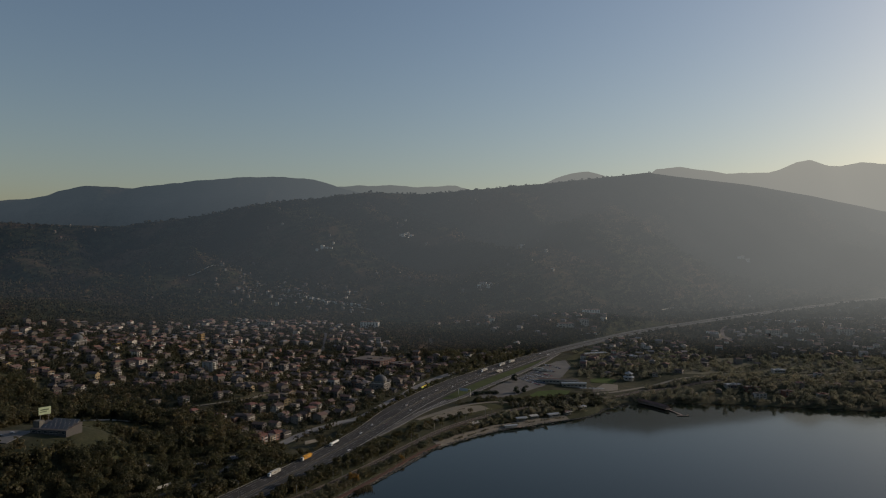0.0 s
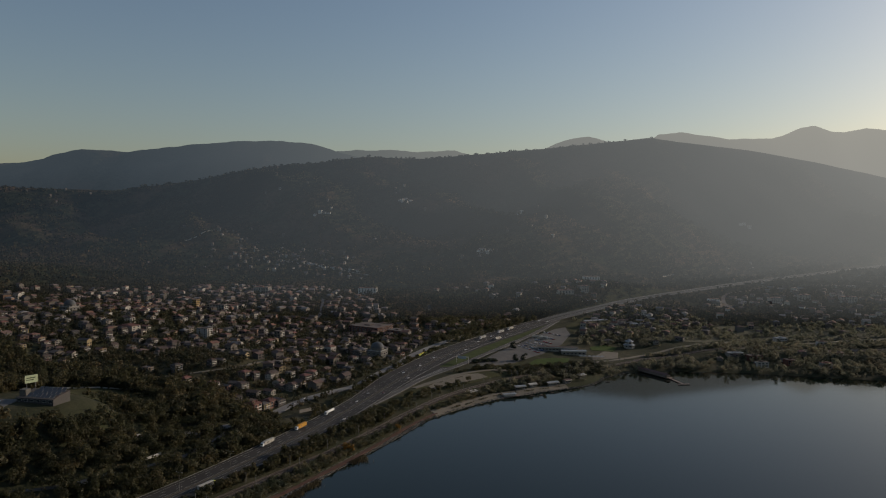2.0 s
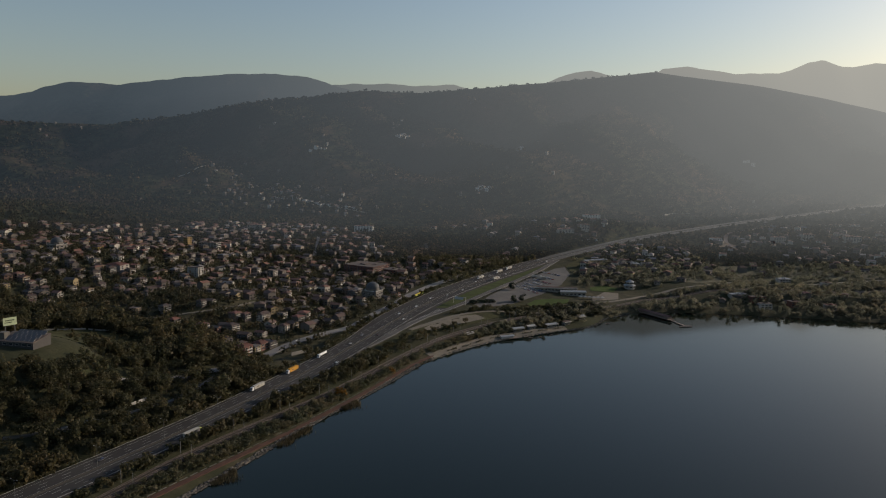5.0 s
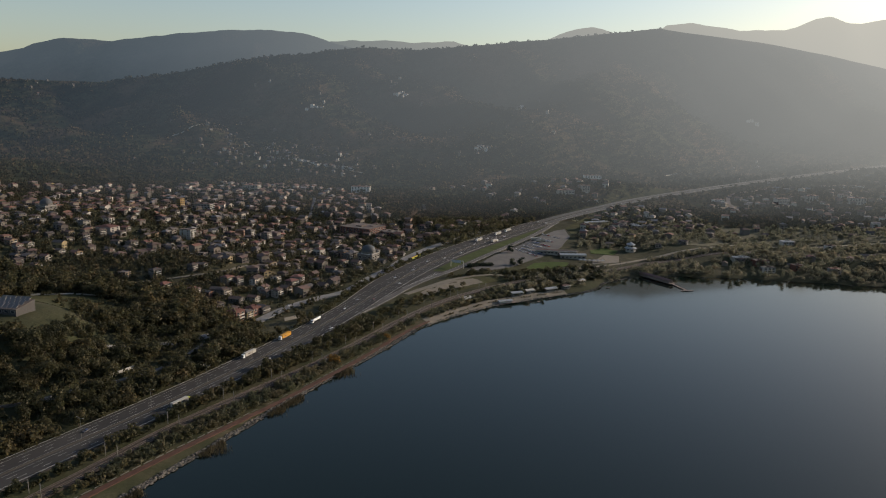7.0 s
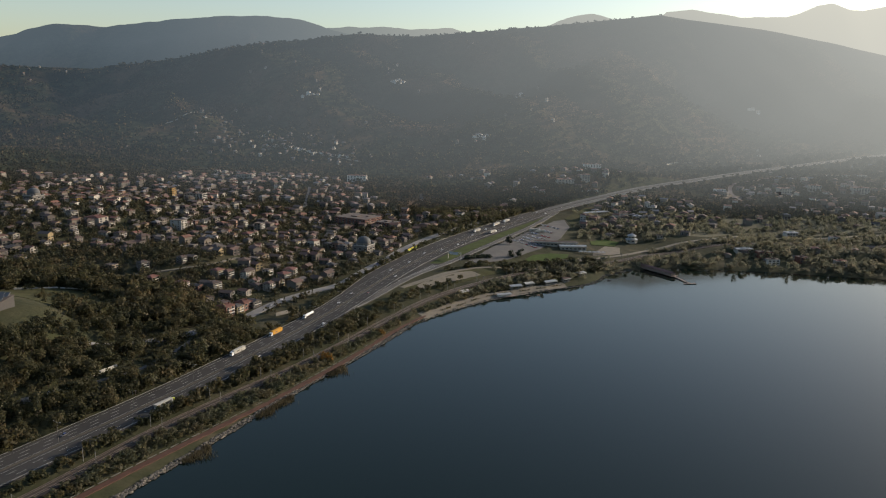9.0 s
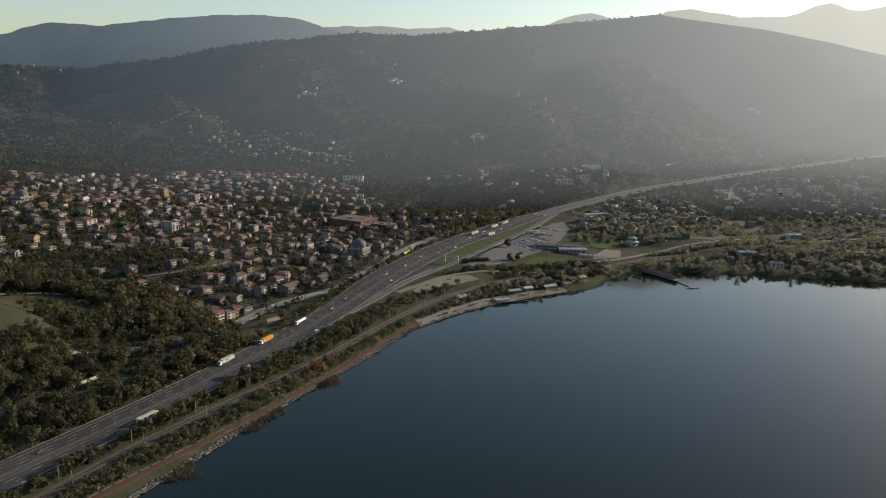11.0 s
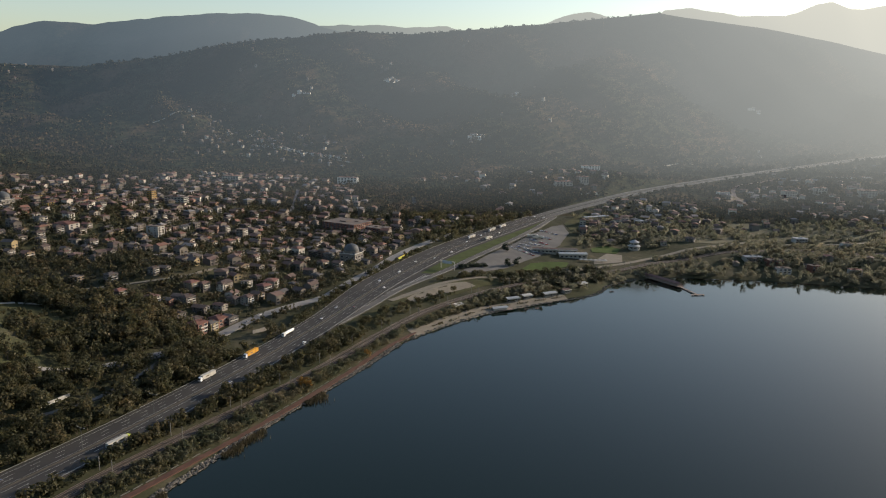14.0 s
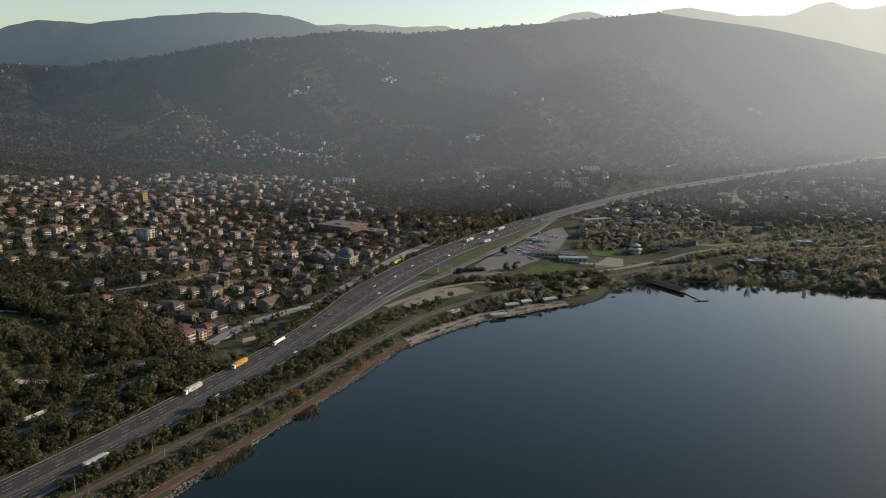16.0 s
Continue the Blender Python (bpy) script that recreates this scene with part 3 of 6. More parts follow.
LOCALS = [
    ("pale concrete frontage road below the houses", 5.6, M_FRONT, [(-262, 610), (-222, 640), (-190, 678), (-177, 718), (-163, 757), (-145, 791), (-129, 812), (-107, 838), (-85, 896), (-64, 948), (-45, 1010), (-16, 1078), (20, 1142), (62, 1206)]),
    ("pale dusty lakeside road", 3.6, M_SAND, [(-36, 836), (-8, 872), (17, 900), (66, 936), (110, 950), (157, 982), (210, 1015), (242, 1034), (298, 1078), (340, 1104), (390, 1122), (454, 1158), (520, 1165), (654, 1174), (980, 1190)]),
    ("narrow pale road through the far suburb", 4.0, M_PAVED, [(585, 1480), (584, 1520), (600, 1580), (640, 1660), (700, 1700), (806, 1800)]),
    ("pale lane climbing between gardens", 3.0, M_SAND, [(-100, 1270), (-75, 1310), (-46, 1322), (-34, 1380), (-36, 1460)]),
    ("pale lane along the lower edge of the town", 2.6, M_SAND, [(-330, 766), (-317, 790), (-299, 797), (-276, 806), (-254, 818), (-240, 830), (-218, 873)]),
    ("grey street between the houses", 2.6, M_PAVED, [(-300, 905), (-273, 925), (-260, 945), (-232, 975), (-214, 1010)]),
    ("grey street climbing through the upper town", 2.8, M_PAVED, [(-226, 1290), (-232, 1340), (-243, 1420), (-256, 1500)]),
    ("narrow grey lane through the trees", 1.9, M_APRON, [(-330, 480), (-262, 520), (-240, 540), (-214, 575), (-200, 610), (-190, 678)]),
]
for label, half, mat, line in LOCALS:
    q, w = along(line, 8)
    tagged(ribbon("road", line, half, -half, 0.5, mat, gap=6, thick=1.0, height=ground_height), label, "road", kind="structure")

# railway
RAILWAY = [(-420, 40), (-300, 250), (-196, 436), (-170, 496), (-136, 560), (-100, 624), (-76, 672), (-38, 754), (4, 826), (62, 890), (140, 950), (222, 1002), (300, 1052), (420, 1092), (600, 1105), (950, 1080)]


def rail_level(x, y):
    return np.maximum(ground_height(x, y), 2.6) + 0.35


bed = tagged(ribbon("railway", RAILWAY, 5.6, -5.6, 0.0, M_BALLAST, gap=6, thick=1.4, height=rail_level), "double-track railway on brown ballast", "railway", kind="structure")
for off in (3.0, 1.5, -1.5, -3.0):
    ribbon("rail", RAILWAY, off + 0.09, off - 0.09, 0.18, M_RAIL, gap=6, thick=0.17, parent=bed, height=rail_level)


def mast():
    root = tagged(new("catenary_mast"), "grey steel catenary mast beside the railway", "mast", "catenary masts")
    solid("post", *box_data(-0.16, 0.16, -0.16, 0.16, 0, 8.5), M_POLE, root)
    solid("bracket", *tube([(0, 0, 7.6), (-1.6, 0, 8.0), (-3.0, 0, 7.4)], [0.07, 0.06, 0.05], 5), M_POLE, root)
    solid("stay", *tube([(0, 0, 6.2), (-1.6, 0, 6.5), (-3.0, 0, 6.4)], [0.05, 0.05, 0.05], 5), M_POLE, root)
    return root


q, w = along(RAILWAY, 48)
post = mast()
first = True
for i in range(4, min(len(q) - 2, 30)):
    for off, turn in ((-4.9, 180), (4.9, 0)):
        m = line_pose(q[i], w[i], off, float(rail_level(q[i][0], q[i][1]))) @ pose(0, 0, 0, 0, 0, 180 if off > 0 else 0)
        m = m @ pose(0, 0, 0, 0, 0, 180)
        if first:
            post.matrix_basis, first = m, False
        else:
            copy_thing(post, m)

# lakeside path, wall and rocks
PATH = [(-330, 110), (-242, 290), (-182, 420), (-168, 447), (-130.5, 517), (-107, 562), (-76.5, 622), (-58, 662), (-27.5, 732), (-9, 764)]


def low_land(x, y):
    return np.maximum(ground_height(x, y), 1.2)


walk_way = tagged(ribbon("path", PATH, 2.1, -1.9, 0.45, M_REDPATH, gap=5, thick=0.8, height=low_land), "red-brown lakeside path", "path", kind="structure")


def wall_pieces():
    pieces = []
    q, w = along(PATH, 1.0)
    z = low_land(q[:, 0], q[:, 1])
    for i in range(0, len(q) - 7, 8):
        n = np.array([-w[i][1], w[i][0]])
        c = [q[i] + n * 3.4, q[i] + n * 2.9, q[i + 6] + n * 2.9, q[i + 6] + n * 3.4]
        v = [(*p, z[i] - 0.4) for p in c] + [(*p, z[i] + 0.75) for p in c]
        pieces.append((v, box_data(0, 1, 0, 1, 0, 1)[1]))
    return pieces


path_wall = tagged(new("garden_wall"), "low pale concrete wall in short lengths along the path", "wall", kind="structure")
for v, f in wall_pieces():
    solid("wall_block", v, f, M_MEDIAN, path_wall)


def rock_heap(line, count, low, high, seed):
    rng = np.random.default_rng(seed)
    q, w = along(line, 1.0)
    base = np.array([(1, 0, 0), (-1, 0, 0), (0, 1, 0), (0, -1, 0), (0, 0, 1), (0, 0, -1), (0.6, 0.6, 0.5), (-0.6, 0.6, 0.5), (0.6, -0.6, 0.5), (-0.6, -0.6, 0.5)], float)
    tri = [(0, 6, 4), (4, 6, 2), (2, 6, 0), (2, 7, 4), (4, 7, 1), (1, 7, 2), (1, 9, 4), (4, 9, 3), (3, 9, 1), (3, 8, 4), (4, 8, 0), (0, 8, 3), (0, 2, 5), (2, 1, 5), (1, 3, 5), (3, 0, 5)]
    v, f = [], []
    for _ in range(count):
        i = rng.integers(0, len(q))
        n = np.array([-w[i][1], w[i][0]])
        p = q[i] + n * rng.uniform(low, high)
        s = rng.uniform(0.45, 1.25) * np.array([1, rng.uniform(0.6, 1), rng.uniform(0.5, 0.8)])
        a = rng.uniform(0, 6.28)
        r = base * s * rng.uniform(0.75, 1.2, base.shape)
        x, y = r[:, 0] * math.cos(a) - r[:, 1] * math.sin(a), r[:, 0] * math.sin(a) + r[:, 1] * math.cos(a)
        z = max(float(ground_height(p[0], p[1])), -0.1) + 0.35
        k = len(v)
        v += list(zip(x + p[0], y + p[1], r[:, 2] + z))
        f += [(a1 + k, b1 + k, c1 + k) for a1, b1, c1 in tri]
    return v, f


tagged(solid("shore_rocks", *rock_heap([(-240, 270), (-158, 436), (-125, 510), (-85, 599), (-54, 662), (-20, 737)], 3000, -1.0, 2.9, 3), M_ROCK), "pale grey boulders heaped along the lake shore", "rocks", kind="stuff")
tagged(solid("shore_rocks", *rock_heap([(-20, 737), (7, 773), (47, 818), (112, 865), (186, 912), (212, 952), (246, 980)], 600, -0.5, 3.0, 4), M_ROCK), "scattered pale stones on the promenade shore", "rocks", kind="stuff")

# buildings
M_WALL = varied("plaster", [(0, (0.13, 0.112, 0.094)), (0.2, (0.24, 0.215, 0.18)), (0.30, (0.17, 0.125, 0.08)), (0.42, (0.10, 0.088, 0.077)), (0.64, (0.07, 0.063, 0.057)), (0.79, (0.42, 0.395, 0.35)), (0.86, (0.16, 0.075, 0.052)), (0.92, (0.26, 0.205, 0.10))], worn=0.45)
M_ROOF = varied("clay_roof", [(0, (0.060, 0.042, 0.036)), (0.3, (0.078, 0.047, 0.039)), (0.5, (0.052, 0.044, 0.041)), (0.68, (0.092, 0.050, 0.040)), (0.8, (0.056, 0.054, 0.053)), (0.94, (0.14, 0.058, 0.045))], 0.9, 0.45, 0.5)
M_TRIM = plain("white_trim", (0.42, 0.40, 0.36), 0.6)
M_GLASS = plain("dark_window_glass", (0.03, 0.035, 0.04), 0.12, worn=0.2, spec=0.6)
M_BRICK = plain("red_brick", (0.16, 0.07, 0.05), 0.9, worn=0.35, scale=0.2)
M_FLATROOF = plain("bitumen_roof", (0.13, 0.105, 0.09), 0.9, worn=0.35, scale=0.1)
M_METALROOF = plain("pale_metal_roof", (0.30, 0.315, 0.32), 0.55, metal=0.15, worn=0.35)
M_LEAD = plain("lead_dome", (0.070, 0.076, 0.080), 0.65, metal=0.0, scale=0.3)
M_ASHLAR = plain("grey_ashlar", (0.15, 0.14, 0.125), 0.85, worn=0.35, scale=0.4)
M_STONE = plain("pale_stone", (0.30, 0.275, 0.24), 0.85)
M_YELLOW = plain("yellow_paint", (0.62, 0.36, 0.04), 0.6)
FAR_WALLS = [(0, (0.15, 0.13, 0.11)), (0.25, (0.36, 0.335, 0.29)), (0.34, (0.12, 0.105, 0.088)), (0.6, (0.095, 0.083, 0.075)), (0.8, (0.17, 0.105, 0.075)), (0.92, (0.22, 0.17, 0.09))]
FAR_ROOFS = [(0, (0.080, 0.054, 0.045)), (0.25, (0.11, 0.068, 0.056)), (0.5, (0.068, 0.058, 0.053)), (0.72, (0.14, 0.070, 0.050)), (0.93, (0.15, 0.14, 0.135))]
M_FAR_WALL = islands("far_plaster", FAR_WALLS, 0.85, 0.35)
M_FAR_ROOF = islands("far_roof", FAR_ROOFS, 0.9, 0.3)


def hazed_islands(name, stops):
    """Colours chosen per loose piece, with haze painted over them, for the backdrop's houses."""
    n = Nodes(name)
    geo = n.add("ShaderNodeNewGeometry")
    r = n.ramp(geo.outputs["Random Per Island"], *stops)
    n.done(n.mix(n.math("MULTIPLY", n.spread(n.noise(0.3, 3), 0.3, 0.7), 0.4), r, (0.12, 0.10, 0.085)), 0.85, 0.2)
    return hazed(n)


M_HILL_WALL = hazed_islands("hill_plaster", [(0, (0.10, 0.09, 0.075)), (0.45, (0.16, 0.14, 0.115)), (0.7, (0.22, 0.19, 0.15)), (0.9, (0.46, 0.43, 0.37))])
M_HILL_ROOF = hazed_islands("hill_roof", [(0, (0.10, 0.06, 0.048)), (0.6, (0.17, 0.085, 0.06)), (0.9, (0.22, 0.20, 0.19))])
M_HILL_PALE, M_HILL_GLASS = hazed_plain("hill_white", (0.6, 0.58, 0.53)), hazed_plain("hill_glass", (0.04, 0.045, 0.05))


def window_data(wide=2.1, tall=1.75):
    """A window that faces -y: one frame with the pane set back in it."""
    w, h, t = wide / 2, tall / 2, 0.1
    v = [(x, y, z) for y in (-0.1, 0.1) for x, z in ((-w, -h), (w, -h), (w, h), (-w, h))]
    v += [(x, y, z) for y in (-0.1, -0.01) for x, z in ((-w + t, -h + t), (w - t, -h + t), (w - t, h - t), (-w + t, h - t))]
    f = [(i, (i + 1) % 4, 8 + (i + 1) % 4, 8 + i) for i in range(4)] + [(8 + i, 8 + (i + 1) % 4, 12 + (i + 1) % 4, 12 + i) for i in range(4)]
    f += [(i, 4 + i, 4 + (i + 1) % 4, (i + 1) % 4) for i in range(4)] + [(12, 13, 14, 15)]
    return v, f, [0] * 12 + [1]


def mesh_of(name, v, f, materials, slots=None):
    me = bpy.data.meshes.new(name)
    me.from_pydata([tuple(p) for p in v], [], [tuple(q) for q in f])
    for m in materials:
        me.materials.append(m)
    if slots is not None:
        me.polygons.foreach_set("material_index", np.asarray(slots, np.int32))
    me.update()
    return me


WINDOW_MESH = mesh_of("window", *window_data()[:2], [M_TRIM, M_GLASS], window_data()[2])
WIDE_WINDOW_MESH = mesh_of("window", *window_data(3.5, 2.0)[:2], [M_TRIM, M_GLASS], window_data()[2])


def put(name, me, parent, m):
    ob = new(name, me)
    ob.parent = parent
    ob.matrix_basis = m
    return ob


def windows_on(parent, w, d, storeys, faces, wide=False, floor_h=3.0, per=None, me=None):
    """Windows over a box of w by d metres; faces from e, s, n, w."""
    me = me or (WIDE_WINDOW_MESH if wide else WINDOW_MESH)
    for face in faces:
        length = d if face in "ew" else w
        k = per or max(2, int(length / 4.6))
        for s in range(storeys):
            for i in range(k):
                a, z = -length / 2 + length * (i + 0.5) / k, 1.7 + floor_h * s
                m = {"e": pose(w / 2, a, z, 0, 0, 90), "w": pose(-w / 2, a, z, 0, 0, -90), "s": pose(a, -d / 2, z), "n": pose(a, d / 2, z, 0, 0, 180)}[face]
                put("window", me, parent, m)


def hip_roof(w, d, z, h, over=0.7, ridge=0.4):
    a, b, r = w / 2 + over, d / 2 + over, d / 2 * ridge
    v = [(-a, -b, z), (a, -b, z), (a, b, z), (-a, b, z), (-a, -b, z + 0.18), (a, -b, z + 0.18), (a, b, z + 0.18), (-a, b, z + 0.18), (0, -r, z + h), (0, r, z + h)]
    return v, [(3, 2, 1, 0), (0, 1, 5, 4), (1, 2, 6, 5), (2, 3, 7, 6), (3, 0, 4, 7), (4, 5, 8), (5, 6, 9, 8), (6, 7, 9), (7, 4, 8, 9)]


def gable_roof(w, d, z, h, over=0.7):
    """The ridge runs along x, so that the gables face east and west."""
    a, b = w / 2 + over, d / 2 + over
    v = [(-a, -b, z), (a, -b, z), (a, b, z), (-a, b, z), (-a, 0, z + h), (a, 0, z + h), (-a, -b, z + 0.2), (a, -b, z + 0.2), (a, b, z + 0.2), (-a, b, z + 0.2), (-a, 0, z + h + 0.2), (a, 0, z + h + 0.2)]
    return v, [(6, 7, 11, 10), (8, 9, 10, 11), (0, 4, 5, 1), (2, 5, 4, 3), (0, 1, 7, 6), (2, 3, 9, 8), (1, 5, 11, 7), (5, 2, 8, 11), (4, 0, 6, 10), (3, 4, 10, 9)]


def house_body(w, d, top, gable=0.0):
    v = [(-w / 2, -d / 2, -5), (w / 2, -d / 2, -5), (w / 2, d / 2, -5), (-w / 2, d / 2, -5), (-w / 2, -d / 2, top), (w / 2, -d / 2, top), (w / 2, d / 2, top), (-w / 2, d / 2, top)]
    f = [(0, 1, 5, 4), (2, 3, 7, 6)]
    if gable:
        v += [(w / 2, 0, top + gable), (-w / 2, 0, top + gable)]
        f += [(1, 2, 6, 8, 5), (3, 0, 4, 9, 7)]
    else:
        f += [(1, 2, 6, 5), (3, 0, 4, 7), (4, 5, 6, 7)]
    return v, f


def balcony_data(length):
    t = 0.12
    return joined([box_data(0, 1.4, -length / 2, length / 2, 0, 0.16), box_data(1.4 - t, 1.4, -length / 2, length / 2, 0.16, 1.05), box_data(0, 1.4 - t, -length / 2, -length / 2 + t, 0.16, 1.05),
                   box_data(0, 1.4 - t, length / 2 - t, length / 2, 0.16, 1.05)])


def house(w, d, storeys, roof, balconies, label, wide=False, wall=None, roof_mat=None):
    root = tagged(new("house"), label, "house", "houses of the town")
    top = storeys * 3.0 + 0.4
    solid("wall", *house_body(w, d, top, 2.3 if roof == "gable" else 0), wall or M_WALL, root)
    if roof == "gable":
        solid("roof", *gable_roof(w, d, top, 2.3), roof_mat or M_ROOF, root)
    elif roof == "hip":
        solid("roof", *hip_roof(w, d, top, 2.4), roof_mat or M_ROOF, root)
    else:
        solid("roof", *joined([box_data(-w / 2 + 0.2, w / 2 - 0.2, -d / 2 + 0.2, d / 2 - 0.2, top, top + 0.12), box_data(-w / 2, w / 2, -d / 2, -d / 2 + 0.2, top, top + 0.8), box_data(-w / 2, w / 2, d / 2 - 0.2, d / 2, top, top + 0.8),
                               box_data(-w / 2, -w / 2 + 0.2, -d / 2 + 0.2, d / 2 - 0.2, top, top + 0.8), box_data(w / 2 - 0.2, w / 2, -d / 2 + 0.2, d / 2 - 0.2, top, top + 0.8)]), roof_mat or M_FLATROOF, root)
    windows_on(root, w, d, storeys, "e", True, per=2)
    windows_on(root, w, d, storeys, "s", wide, per=2)
    for s in range(1, storeys):
        if balconies:
            ob = solid("balcony", *balcony_data(d * balconies), M_TRIM, root)
            ob.matrix_basis = pose(w / 2, 0, 3.0 * s - 0.1)
    solid("door", *box_data(-0.5, 0.5, -d / 2 - 0.06, -d / 2 + 0.05, 0.0, 2.1), M_BRICK, root)
    if roof != "flat":
        solid("chimney", *joined([box_data(w * 0.2, w * 0.2 + 0.6, d * 0.12, d * 0.12 + 0.6, top + 0.5, top + 3.1), box_data(w * 0.2 - 0.1, w * 0.2 + 0.7, d * 0.12 - 0.1, d * 0.12 + 0.7, top + 3.1, top + 3.25)]), M_BRICK, root)
    return root


KINDS = [
    house(11, 12, 3, "hip", 0.7, "three-storey plastered house with balconies and a tiled hip roof"),
    house(14, 11, 2, "hip", 0.0, "two-storey plastered house with a brown tiled hip roof"),
    house(12, 13, 2, "gable", 0.85, "two-storey gabled house with white balconies"),
    house(11, 11, 2, "gable", 0.6, "small two-storey house with a tiled gable roof"),
    house(15, 15, 3, "hip", 0.8, "broad three-storey apartment house with balconies and a tiled roof"),
    house(12, 10, 2, "flat", 0.0, "two-storey house with a flat roof and parapet", True),
    house(16, 12, 2, "gable", 0.0, "wide two-storey house with a red-brown gable roof", True),
    house(13, 14, 5, "flat", 0.75, "five-storey apartment block with balconies and a flat roof", True),
    house(10, 9, 1, "gable", 0.0, "single-storey cottage with a low tiled roof"),
]
HOUSES_FRONT = [(-248, 1081), (-289, 1072), (-278, 1106), (-246, 1012), (-229, 855), (-201, 871), (-184, 902), (-195, 935), (-183, 1002), (-164, 892), (-157, 934), (-147, 970), (-140, 1004), (-124, 1026), (-122, 954), (-99, 931), (-74, 977), (-63, 1000), (-53, 1025), (-82, 913), (-90, 894), (-105, 853), (-139, 871), (-159, 861), (-164, 824), (-181, 850), (-198, 833), (-190, 790), (-170, 809), (-183, 807), (-159, 786), (-184, 742), (-174, 763), (-167, 773), (-220, 788), (-224, 815)]
HOUSES_WEST = [(-464, 958), (-442, 951), (-434, 978), (-414, 989), (-398, 920), (-382, 936), (-381, 1016), (-335, 985), (-341, 962), (-305, 949), (-349, 1045), (-338, 1052), (-294, 978), (-291, 1002), (-325, 1083), (-335, 1071), (-289, 1042), (-420, 886), (-330, 809), (-298, 809), (-277, 778), (-265, 828), (-258, 837), (-248, 833), (-241, 836), (-247, 775), (-234, 781), (-228, 790), (-199, 827), (-214, 818), (-232, 899)]
HOUSES_UPPER = [(-507, 1040), (-494, 1065), (-465, 1071), (-480, 1121), (-415, 1053), (-437, 1086), (-396, 1116), (-447, 1029), (-505, 1188), (-568, 1170), (-611, 1270), (-621, 1328), (-554, 1368), (-469, 1367), (-421, 1231), (-412, 1277), (-422, 1380), (-395, 1356), (-328, 1260), (-314, 1127), (-267, 1190), (-401, 1592), (-408, 1488), (-356, 1457), (-512, 1654), (-501, 1708), (-736, 1418), (-688, 1376)]
rng = np.random.default_rng(11)
spots = [(x, y) for x, y in HOUSES_FRONT + HOUSES_WEST + HOUSES_UPPER]
kinds = [int(k) for k in rng.choice([0, 1, 2, 3, 4, 5, 6, 0, 2], len(spots))]
kinds[0] = 7
TOWN = [(-800, 1350), (-720, 1440), (-560, 1640), (-430, 1700), (-297, 1700), (-170, 1520), (-85, 1330), (-20, 1240), (6, 1172), (-58, 1030), (-110, 860), (-190, 745), (-235, 745), (-292, 790), (-350, 790), (-420, 800), (-560, 880), (-760, 1000)]
SKIP = [(-434, 996, 20), (-570, 1180, 12), (-508, 1097, 12), (-192, 733, 11), (-182, 756, 11), (-343, 1034, 15), (-429, 1243, 12), (-398, 1262, 20), (-392, 1165, 16), (-372, 1120, 14), (-410, 1210, 14), (281, 1121, 16), (-122, 1200, 48), (-72, 1165, 26), (-92, 988, 24), (-572, 1100, 26), (-46, 1330, 14), (-36, 1420, 14)]


def clear_of_roads(x, y, gap):
    if abs(float(off_line(x, y, MOTORWAY_FINE))) < 20 + gap:
        return False
    return all(abs(float(off_line(x, y, np.array(line)))) > half + gap for _, half, _, line in LOCALS)


tries = 0
OPEN = [(-430, 770), (-240, 740), (-212, 778), (-232, 852), (-290, 884), (-430, 890)]
while len(spots) < 300 and tries < 9000:
    tries += 1
    x, y = rng.uniform(-640, 10), 740 + 520 * rng.uniform(0, 1) ** 1.3
    if not inside(x, y, TOWN) or inside(x, y, OPEN) or any(math.dist((x, y), s) < 15.5 for s in spots) or any(math.dist((x, y), s[:2]) < s[2] for s in SKIP) or not clear_of_roads(x, y, 8):
        continue
    spots.append((x, y))
    kinds.append(int(rng.choice([0, 1, 2, 3, 4, 5, 6, 8, 1, 3, 2, 6])))
EAST = [(333, 1332), (299, 1345), (265, 1277), (318, 1243), (465, 1421), (697, 1572), (538, 1190), (415, 1052), (432, 1012), (509, 1045), (476, 1032), (344, 1030), (326, 1135), (368, 1150), (276, 1178), (390, 1040), (560, 1040), (600, 1075)]
spots += EAST
kinds += [int(k) for k in rng.choice([1, 3, 6, 8, 5], len(EAST))]
first_of = {}
for (x, y), k in zip(spots, kinds):
    if any(math.dist((x, y), t[:2]) < 0.8 * t[2] for t in SKIP[:10]):
        continue
    if (x, y) in ((-190, 790),):
        k = 6
    if not clear_of_roads(x, y, 6):
        continue
    turn = -22 + rng.normal(0, 7) + (90 if rng.random() < 0.15 else 0)
    big = rng.uniform(0.78, 1.0)
    m = pose(x, y, float(ground_height(x, y)) + 0.6 * big, 0, 0, turn) @ Matrix.Diagonal((big, big, big * 0.96, 1))
    if k in first_of:
        copy_thing(KINDS[k], m)
    else:
        first_of[k] = True
        KINDS[k].matrix_basis = m
for k, ob in enumerate(KINDS):
    if k not in first_of:
        ob.matrix_basis = pose(-600 + 20 * k, 1500, float(ground_height(-600 + 20 * k, 1500)) + 0.6, 0, 0, -22)


